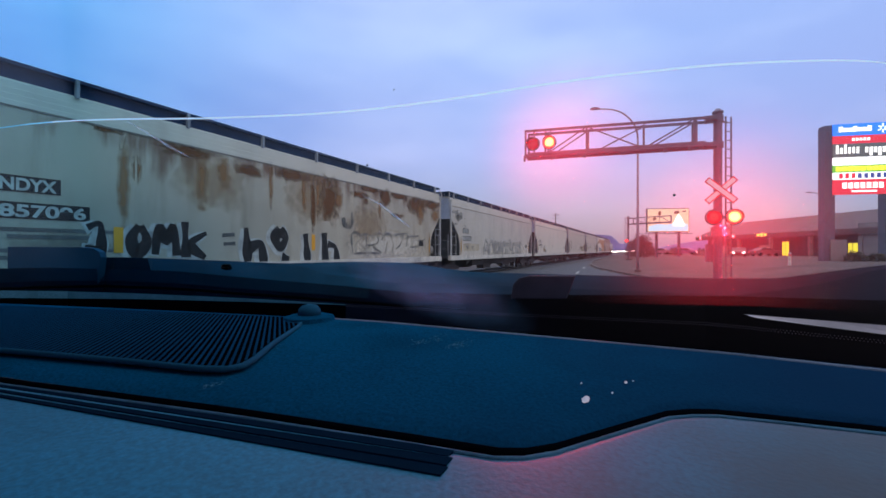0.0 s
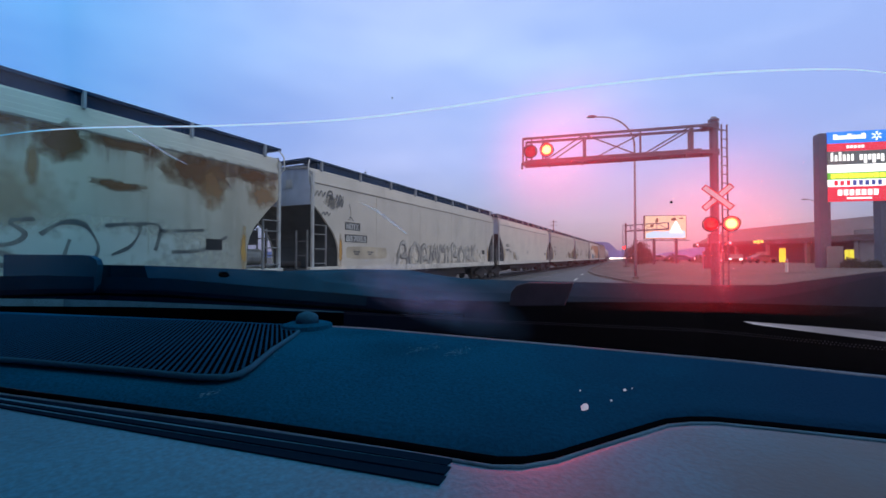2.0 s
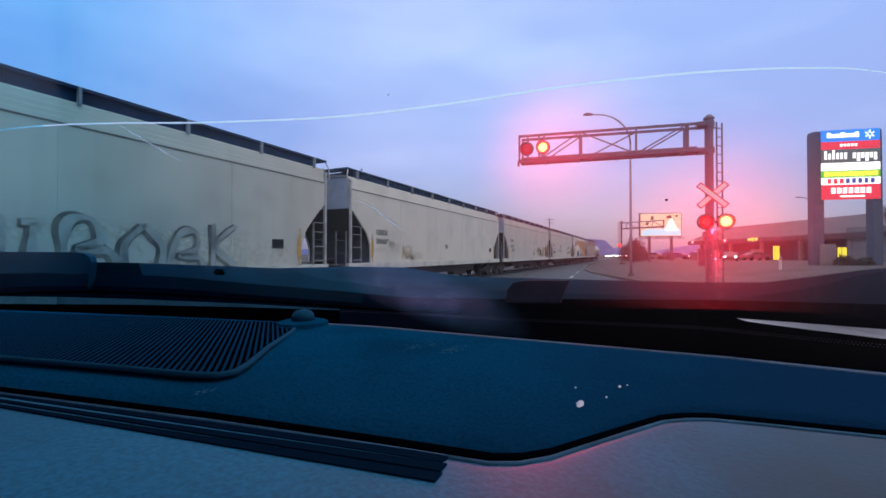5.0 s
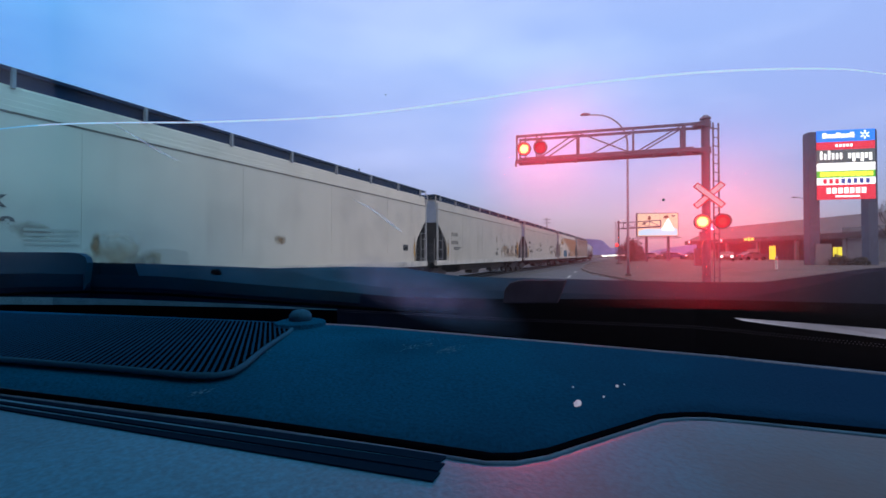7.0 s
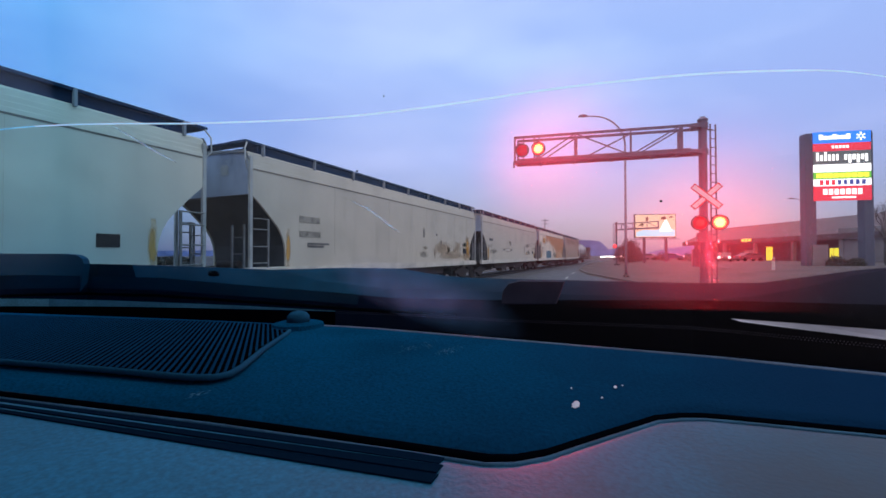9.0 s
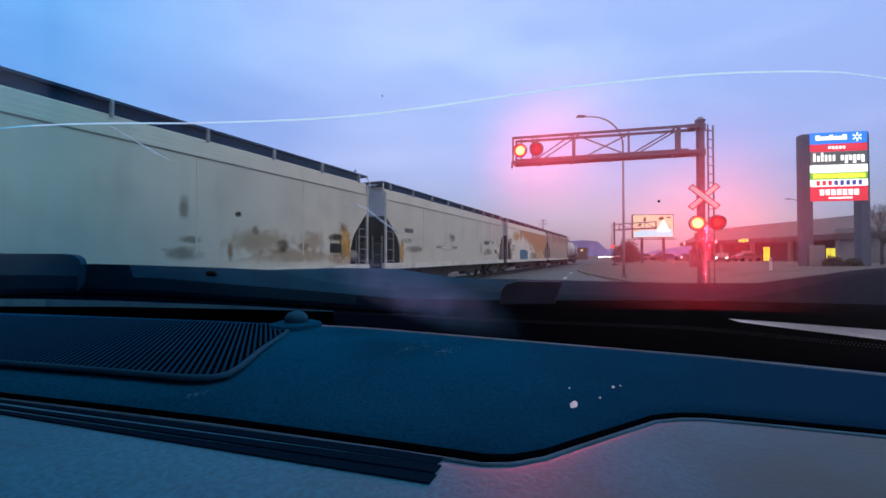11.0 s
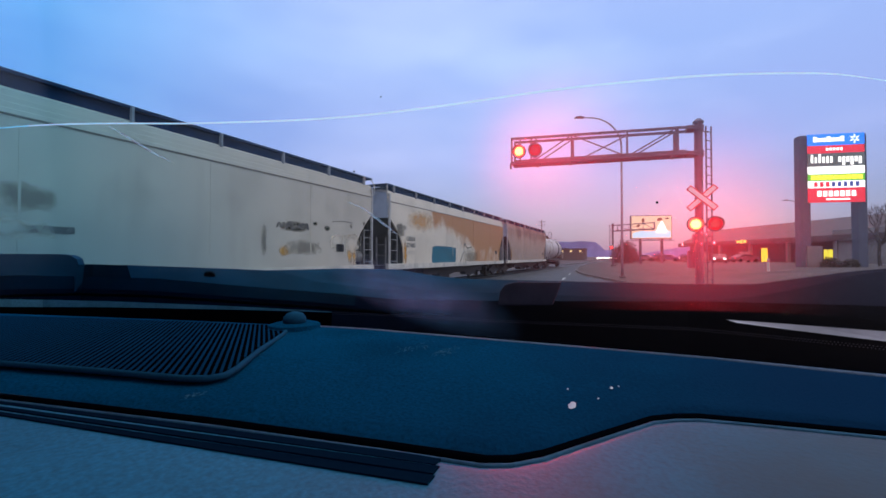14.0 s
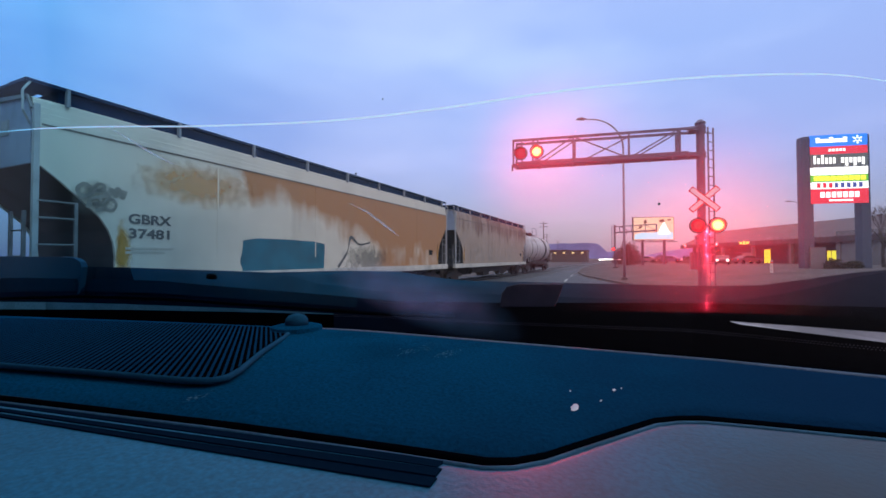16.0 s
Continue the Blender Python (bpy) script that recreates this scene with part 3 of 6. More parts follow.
def build_ground():
    xs = sorted(set([-3000, -1200, -500, -200, -100, -60, -40, -25, -16] + [round(-14 + 0.8 * i, 2) for i in range(85)] + [60, 75, 95, 130, 200, 400, 1000, 3000]))
    ys = sorted(set([-3000, -900, -300, -120, -60, -30] + [round(-16 + 1.1 * i, 2) for i in range(110)] + [112, 125, 145, 180, 240, 400, 800, 1800, 3500]))
    g = Geo().sheet(lambda a, b: (a, b, ground_z(a, b)), xs, ys)
    ob = part("ground", g, M["verge"], smooth=True)
    ob.matrix_world = TRACK
    tagged(ob, "dry brown grass verge and open ground", "ground", kind="structure")
    ys = [-60, -30, -10] + [i * 2.0 for i in range(0, 70)] + [160, 220, 420]
    g = Geo().add([q for y in ys for q in ((-8.1, y, 0.0), (kerb_x(y), y, 0.0))], [(2 * i, 2 * i + 1, 2 * i + 3, 2 * i + 2) for i in range(len(ys) - 1)])
    ob = part("road", g, M["asphalt"])
    ob.matrix_world = TRACK
    tagged(ob, "dark grey asphalt road beside the tracks", "road", kind="structure")
    g = Geo()
    for a, b in zip(ys[:-1], ys[1:]):
        if b > 140:
            break
        p, q = (kerb_x(a), a), (kerb_x(b), b)
        v = [(p[0], p[1], -0.05), (p[0] + 0.16, p[1], -0.05), (p[0] + 0.16, p[1], 0.15), (p[0] + 0.02, p[1], 0.15), (q[0], q[1], -0.05), (q[0] + 0.16, q[1], -0.05), (q[0] + 0.16, q[1], 0.15), (q[0] + 0.02, q[1], 0.15)]
        g.add(v, [(3, 2, 6, 7), (0, 3, 7, 4), (1, 5, 6, 2)])
    ob = part("kerb", g, M["kerb"])
    ob.matrix_world = TRACK
    tagged(ob, "pale concrete kerb along the road", "kerb", kind="structure")
    # painted marks on the asphalt
    for x, y, w, d in ((-3.2, 24, 0.12, 3.0), (-4.6, 33, 0.12, 3.0), (-5.3, 42, 0.12, 3.0), (-6.2, 55, 0.12, 3.0), (-3.4, 17.5, 2.9, 0.45)):
        ob = part("road_marking", Geo().box((0, 0, 0.004), (w, d, 0.006)), M["white_ink"])
        ob.matrix_world = TRACK @ pose(x, y, 0, 0, 0, 4)
        tagged(ob, "worn white painted road line", "road marking", group="road lines", kind="structure")
    g = Geo().prism([(-14.6, -0.05), (-13.2, 0.05), (-9.0, 0.05), (-8.1, 0.004), (-8.1, -0.05)], -200, 420, "y")
    ob = part("track_bed", g, M["ballast"])
    ob.matrix_world = TRACK
    tagged(ob, "dark crushed stone ballast under the rails", "track bed", kind="structure")
    for i, x in enumerate((CENTRE - 0.7525, CENTRE + 0.7525)):
        g = Geo().prism([(-0.07, 0.03), (0.07, 0.03), (0.02, 0.07), (0.03, 0.16), (-0.03, 0.16), (-0.02, 0.07)], -200, 420, "y")
        ob = part("rail", g, M["rail"])
        ob.matrix_world = TRACK @ pose(x, 0, -0.02)
        tagged(ob, "worn steel rail with a bright running surface", "rail", group="rails of the track", kind="structure")


# ---------------------------------------------------------------- the freight train
PITCH = 19.32      # coupled length of one car, metres
LEAD = 29.78       # middle of the second car along the tracks at the start
# metres that the train has gone
TRAIL = [(0, 0.0), (0.5, 2.65), (1, 5.26), (1.5, 7.82), (2, 10.5), (2.5, 13.28), (3, 16.14), (3.5, 19.03), (4.2, 23.09), (5.25, 29.18), (7, 39.34), (7.5, 42.24), (8, 45.16), (8.5, 48.14), (9, 51.18), (10.2, 58.52), (11.5, 66.57), (12, 69.71), (12.5, 72.88), (13, 76.07), (13.5, 79.24), (14, 82.36), (14.5, 85.41), (15, 88.39), (15.5, 91.37), (16, 94.35)]
HALF = 9.0         # half the length of a car body
LONG = HALF / 8.5  # marks are set out on a body of 17 m
SPIN = []          # wheelsets that roll
CARS = []          # railcars and their place in the train


def wheelset():
    g = Geo().tube([(-0.95, 0, 0), (0.95, 0, 0)], 0.08, 8)
    for x in (-0.76, 0.76):
        s = 1 if x > 0 else -1
        g.tube([(x - s * 0.08, 0, 0), (x - s * 0.05, 0, 0), (x - s * 0.049, 0, 0), (x + s * 0.07, 0, 0)], [0.48, 0.48, 0.455, 0.45], 24)
        g.tube([(x + s * 0.07, 0, 0), (x + s * 0.1, 0, 0)], [0.16, 0.14], 12)
    return g


def add_bogie(car, y):
    g = Geo()
    for x in (-1.0, 1.0):
        g.prism([(-1.2, 0.42), (-1.2, 0.6), (-0.7, 0.68), (-0.35, 0.78), (0.35, 0.78), (0.7, 0.68), (1.2, 0.6), (1.2, 0.42), (0.65, 0.42), (0.4, 0.24), (-0.4, 0.24), (-0.65, 0.42)], x - 0.09, x + 0.09, "x")
        for k in range(-1, 2):
            g.tube([(x + 0.03, k * 0.16, 0.3), (x + 0.03, k * 0.16, 0.58)], 0.065, 8)
    g.box((0, 0, 0.62), (2.0, 0.4, 0.26))
    b = part("bogie", g, M["undergear"], car)
    b.location = (0, y, 0)
    for k in (-0.85, 0.85):
        w = part("wheelset", wheelset(), M["undergear"], b)
        w.location = (0, k, 0.46)
        SPIN.append((w, k))


def add_coupler(car, y, s):
    g = Geo().box((0, y + s * 0.35, 0.84), (0.16, 0.8, 0.16)).box((0.02, y + s * 0.82, 0.84), (0.3, 0.24, 0.28))
    g.tube([(0.9, y - s * 0.05, 0.95), (0.6, y + s * 0.3, 0.5), (0.2, y + s * 0.75, 0.45)], 0.025, 6)
    part("coupler", g, M["undergear"], car)


def add_ladder(car, x0, x1, y0, y1, z0, z1, step=0.36, r=0.016):
    """Two rails between (x0, y0) and (x1, y1) with rungs."""
    g = Geo().beam((x0, y0, z0), (x0, y0, z1), 0.05).beam((x1, y1, z0), (x1, y1, z1), 0.05)
    z = z0 + 0.15
    while z < z1:
        g.tube([(x0, y0, z), (x1, y1, z)], r, 6)
        z += step
    return part("ladder", g, M["ladder_grey"], car)


def side_pose(y, z, x=1.606):
    """Lettering on the near side, read along the car."""
    return pose(x, y * LONG, z, 90, 0, 90)


def hopper(index, paint, label, roof_paint=None, gear=False):
    car = thing("hopper_car", Matrix.Identity(4), label, "freight car", "cars of the freight train")
    CARS.append((car, index))
    cut = [(0.0, 3.98), (0.0, 3.30), (0.32, 3.0), (0.66, 2.64), (0.89, 2.38), (1.02, 2.14), (1.10, 1.88), (1.13, 1.6), (1.13, 1.16)]
    side = [(-HALF + 1.15 * a, z) for a, z in cut] + [(HALF - a, z) for a, z in cut[::-1]]
    # near and far side sheets are plates, the load space between them is coloured dark
    for x0, x1 in ((-1.6, -1.54), (1.54, 1.6)):
        part("side_sheet", Geo().prism(side, x0, x1, "x"), paint, car)
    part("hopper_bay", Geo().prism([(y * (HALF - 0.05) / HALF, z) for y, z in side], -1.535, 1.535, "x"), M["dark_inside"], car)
    roof = [(-1.6, 3.982), (1.6, 3.982), (1.595, 4.07), (1.575, 4.08), (1.57, 4.18), (1.55, 4.19), (1.545, 4.29), (1.52, 4.30), (1.51, 4.41), (1.46, 4.46), (0.8, 4.52), (-0.8, 4.52), (-1.46, 4.46), (-1.57, 4.2)]
    part("roof", Geo().prism(roof, -HALF + 0.003, HALF - 0.003, "y"), roof_paint or paint, car)
    # seams between the side plates
    for k in range(1, 5):
        part("plate_seam", Geo().box((1.602, -HALF + 2 * HALF * k / 5, 2.75), (0.012, 0.04, 2.3)), paint, car)
    # dark line along the roof seam, its shadow put into the colour
    part("roof_seam", Geo().box((1.603, 0, 3.968), (0.014, 2 * HALF - 0.2, 0.035)), M["seam_shadow"], car, "dark seam below the roof")
    for x in (-1.6, 1.6):
        s = 1 if x > 0 else -1
        part("side_sill", Geo().prism([(x - s * 0.12, 0.98), (x + s * 0.03, 0.98), (x + s * 0.03, 1.22), (x - s * 0.12, 1.24)], -HALF - 0.1, HALF + 0.1, "y"), M["sill"], car, "pale side sill with road grime")
    part("centre_sill", Geo().box((0, 0, 0.92), (0.5, 2 * HALF + 0.7, 0.34)), M["undergear"], car)
    for s in (-1, 1):
        e = s * HALF
        part("end_sheet", Geo().prism([(-1.53, 3.26), (1.53, 3.26), (1.53, 4.1), (1.42, 4.40), (0.8, 4.48), (-0.8, 4.48), (-1.42, 4.40), (-1.53, 4.1)], e - 0.02 + s * 0.006, e + 0.02 + s * 0.006, "y"), M["end_shaded"], car, "dull end sheet with bluish shade in its colour")
        part("end_hatch", Geo().box((0.62, e + s * 0.03, 3.98), (0.28, 0.03, 0.28)), M["soft_end"], car, "small dull hatch on the end sheet")
        for x in (-1.585, 1.585):
            q = 1 if x > 0 else -1
            part("end_post", Geo().box((x, e - s * 0.03, 2.66), (0.085, 0.09, 3.32)), M["end_post"], car, bevel=0.01)
            # side ladder on each corner
            g = Geo().beam((x + q * 0.03, e - s * 0.62, 1.22), (x + q * 0.03, e - s * 0.62, 2.62), 0.05)
            for z in (1.35, 1.82, 2.30, 2.60):
                g.tube([(x + q * 0.035, e - s * 0.05, z), (x + q * 0.035, e - s * 0.62, z)], 0.02, 6)
            part("side_ladder", g, M["ladder_grey"], car)
        # pale trim over the end, from corner to corner
        part("end_trim", Geo().beam((-1.46, e + s * 0.045, 4.45), (0, e + s * 0.045, 4.55), 0.05, 0.07).beam((0, e + s * 0.045, 4.55), (1.46, e + s * 0.045, 4.45), 0.05, 0.07).beam((1.44, e + s * 0.045, 4.46), (1.6, e + s * 0.045, 4.22), 0.03, 0.05).beam((-1.44, e + s * 0.045, 4.46), (-1.6, e + s * 0.045, 4.22), 0.03, 0.05), M["ladder_grey"], car)
        part("end_platform", Geo().box((0, e - s * 0.55, 1.12), (3.0, 1.3, 0.06)), M["undergear"], car)
        add_ladder(car, 1.45, 0.98, e + s * 0.06, e + s * 0.06, 1.0, 2.42, step=0.46)
        if gear and s > 0:
            part("air_tank", Geo().tube([(1.18, e - 1.36, 1.56), (1.18, e - 1.30, 1.56), (1.18, e - 0.40, 1.56), (1.18, e - 0.34, 1.56)], [0.16, 0.23, 0.23, 0.16], 20), M["tank_grey"], car, "dull grey air tank on the end platform")
            part("brake_valve", Geo().box((0.95, e - 0.62, 2.12), (0.34, 0.5, 0.42)).tube([(0.95, e - 0.62, 1.75), (0.95, e - 0.62, 2.9)], 0.05, 8).tube([(1.0, e - 1.0, 1.8), (1.0, e - 0.3, 2.5), (1.0, e - 0.3, 2.9)], 0.03, 6), M["undergear"], car)
            part("air_pipe", Geo().tube([(1.4, e - 0.9, 2.45), (-1.4, e - 0.9, 2.45)], 0.03, 6).tube([(1.3, e - 0.25, 1.2), (1.3, e - 0.25, 2.1), (0.6, e - 0.25, 2.1)], 0.025, 6), M["undergear"], car)
        else:
            part("brake_gear", Geo().tube([(-0.6, e - s * 0.75, 1.3), (0.3, e - s * 0.75, 1.3)], 0.12, 12), M["undergear"], car)
        part("grab_iron", Geo().tube([(1.5, e + s * 0.02, 3.95), (1.6, e + s * 0.16, 4.15), (1.58, e + s * 0.16, 4.5), (1.5, e + s * 0.02, 4.72)], 0.02, 8), M["end_post"], car)
        add_bogie(car, s * (HALF - 1.05))
        add_coupler(car, s * (HALF + 0.2), s)
    # blocks added to keep the space under the sill dark
    part("underframe_filler", Geo().box((0, 0, 0.78), (2.3, 9.6, 0.42)).box((0.9, -2.0, 0.5), (0.5, 1.4, 0.4)).box((0.9, 2.6, 0.5), (0.4, 2.0, 0.3)), M["undergear"], car)
    # outlets under the load space
    for y in (-4.1, 0.0, 4.1):
        part("outlet", Geo().add([(-1.5, y - 1.9, 1.17), (1.5, y - 1.9, 1.17), (1.5, y + 1.9, 1.17), (-1.5, y + 1.9, 1.17), (-0.5, y - 0.5, 0.42), (0.5, y - 0.5, 0.42), (0.5, y + 0.5, 0.42), (-0.5, y + 0.5, 0.42)],
                                 [(0, 1, 2, 3), (4, 7, 6, 5), (0, 4, 5, 1), (1, 5, 6, 2), (2, 6, 7, 3), (3, 7, 4, 0)]), M["undergear"], car)
    # roof walkways, their brackets and the hatch row
    for x in (-1.2, 1.2):
        part("running_board", Geo().prism([(x - 0.33, 4.70), (x + 0.33, 4.70), (x + 0.33, 4.76), (x - 0.33, 4.76)], -HALF - 0.1, HALF + 0.1, "y"), M["walkway"], car)
        s = 1 if x > 0 else -1
        for k in range(9):
            y = -HALF + 0.5 + k * (2 * HALF - 1.0) / 8
            part("bracket", Geo().beam((x + s * 0.335, y, 4.40), (x + s * 0.335, y, 4.74), 0.09, 0.05), M["bracket"], car)
    # coaming widened to fill the shaded band below the walkways
    part("coaming_fascia", Geo().prism([(-1.44, 4.40), (1.44, 4.40), (1.42, 4.695), (-1.42, 4.695)], -HALF + 0.4, HALF - 0.4, "y"), M["walkway"], car)
    for k in range(4):
        part("roof_hatch", Geo().box((0, -5.7 + 3.8 * k, 4.73), (0.6, 3.0, 0.09)), M["walkway"], car, bevel=0.02)
    for s in (-1, 1):
        part("end_walkway", Geo().box((0, s * (HALF - 0.12), 4.73), (1.7, 0.42, 0.05)), M["walkway"], car)
    for y in (-HALF / LONG + 1.32, HALF / LONG - 1.16):
        wash(car, y, 1.78, 0.22, 1.25, M["yellow_stain"], x=1.6034, name="corner_stain", ragged=0.1)
    part("placard", Geo().box((1.607, HALF - 2.08, 1.87), (0.012, 0.42, 0.27)), M["black_ink"], car, "small dark placard holder")
    return car


def bars(car, y, z, rows, material, w=0.62, h=0.05, gap=0.085, name="small_print"):
    """Small print too fine to read."""
    g = Geo()
    for i, (length, shift) in enumerate(rows):
        g.box((1.606, (y + shift + length * w / 2) * LONG, z - i * gap), (0.006, length * w * LONG, h))
    part(name, g, material, car)


def stroke(g, pts, w, x=1.607, closed=False, n=8):
    """A flat painted line through smoothed points (y, z) on the near side."""
    pts = [Vector((p[0] * LONG, p[1])) for p in pts]
    if closed:
        pts = pts + pts[:1]
    fine = []
    for i in range(len(pts) - 1):
        p0, p1, p2, p3 = pts[max(i - 1, 0)], pts[i], pts[i + 1], pts[min(i + 2, len(pts) - 1)]
        for k in range(n):
            t = k / n
            fine.append(0.5 * ((2 * p1) + (p2 - p0) * t + (2 * p0 - 5 * p1 + 4 * p2 - p3) * t * t + (3 * p1 - p0 - 3 * p2 + p3) * t ** 3))
    fine.append(pts[-1])
    v = []
    for i, p in enumerate(fine):
        d = fine[min(i + 1, len(fine) - 1)] - fine[max(i - 1, 0)]
        d = d.normalized() if d.length > 1e-6 else Vector((1, 0))
        o = Vector((-d.y, d.x)) * w / 2 * (0.9 + 0.75 * noise.noise(Vector((p.x * 2.3, p.y * 2.3, w))))
        v += [(x, p.x + o.x, p.y + o.y), (x, p.x - o.x, p.y - o.y)]
    g.add(v, [(2 * i, 2 * i + 1, 2 * i + 3, 2 * i + 2) for i in range(len(fine) - 1)])


BLOCK = {  # simple block letters as strokes in a unit box
    "bar": [[(0.5, 0), (0.5, 1)], [(0.1, 0), (0.9, 0.02)], [(0.2, 1), (0.7, 1)]],
    "ring": [[(0.5, 1), (0.05, 0.6), (0.2, 0.05), (0.8, 0.05), (0.95, 0.6), (0.5, 1)]],
    "arch": [[(0.05, 0), (0.12, 0.95), (0.5, 0.7), (0.85, 0.98), (0.92, 0)]],
    "kay": [[(0.1, 0), (0.15, 1)], [(0.9, 1), (0.2, 0.5), (0.95, 0.02)]],
    "aitch": [[(0.1, 0), (0.15, 1)], [(0.15, 0.45), (0.6, 0.62), (0.9, 0.3), (0.85, 0)]],
    "dash": [[(0.1, 0.35), (0.9, 0.4)], [(0.1, 0.62), (0.9, 0.66)]],
    "loop": [[(0.05, 0.1), (0.2, 0.9), (0.6, 1), (0.7, 0.6), (0.3, 0.45), (0.8, 0.4), (0.9, 0.1), (0.5, 0)]],
    "wave": [[(0, 0.1), (0.2, 0.85), (0.4, 0.3), (0.6, 0.95), (0.8, 0.25), (1, 0.9)]],
}


def graffiti(car, y0, z0, size, shapes, ink, edge=None, w=0.2, label="", pitch=0.95):
    """A row of sprayed block letters, each one a part."""
    for i, (kind, wide) in enumerate(shapes):
        jig = 0.09 * math.sin(i * 2.3)
        lean = 0.16 * math.sin(i * 1.7 + 0.6)
        lines = [[(y0 + (p[0] + lean * (p[1] - 0.5)) * wide, z0 + (p[1] * (1 + 0.12 * math.sin(i * 3.1)) + jig) * size) for p in line] for line in BLOCK[kind]]
        letter(car, lines, w, ink, edge, label)
        y0 += wide * pitch + 0.1


def letter(car, lines, w, ink, edge=None, label=""):
    """One sprayed letter of overlapping strokes (y, z), with a pale edge behind it."""
    g, k = Geo(), Geo()
    for line in lines:
        stroke(g, line, w, 1.6112)
        stroke(k, [(y - 0.05, z - 0.025) for y, z in line], w * 1.3 + 0.06, 1.6100)
    if edge:
        part("graffiti_outline", k, edge, car, "sprayed outline of the graffiti")
    part("graffiti_letter", g, ink, car, label)


def wash(car, y, z, w, h, material, x=1.6045, name="paint_patch", label="", ragged=0.12):
    """A patch of overpaint with a ragged edge."""
    n = 26
    y, w = y * LONG, w * LONG
    ring = []
    for k in range(n):
        a = 2 * math.pi * k / n
        c, s = math.cos(a), math.sin(a)
        e = max(abs(c), abs(s))
        wob = 1 + ragged * noise.noise(Vector((c * 2 + y, s * 2 + z, w)))
        ring.append((x, y + c / e ** 0.85 * w / 2 * wob, z + s / e ** 0.85 * h / 2 * wob))
    ob = part(name, Geo().add(ring, [tuple(range(n))]), material, car, label)
    ob.visible_shadow = False


def hash_step(y, z):
    return int(abs(y * 37 + z * 101))


def marks(car, first, second, z1, z2, y=-7.08, size=0.29, panel=None, ink=None, wide=(0.76, 1.2)):
    """Owner's letters and car number near the car's leading end, drawn to the given widths."""
    for text, z, w in ((first, z1, wide[0]), (second, z2, wide[1])):
        ob = lettering(text, size, side_pose(y, z, 1.609), ink, car, bold=0.009)
        k = w / max(v.co.x for v in ob.data.vertices)
        for v in ob.data.vertices:
            v.co.x *= k
        if panel:
            part("mark_panel", Geo().box((1.604, y * LONG + w / 2, z + 0.105), (0.008, w + 0.12, 0.28)), panel, car, "dark panel behind the car marks")


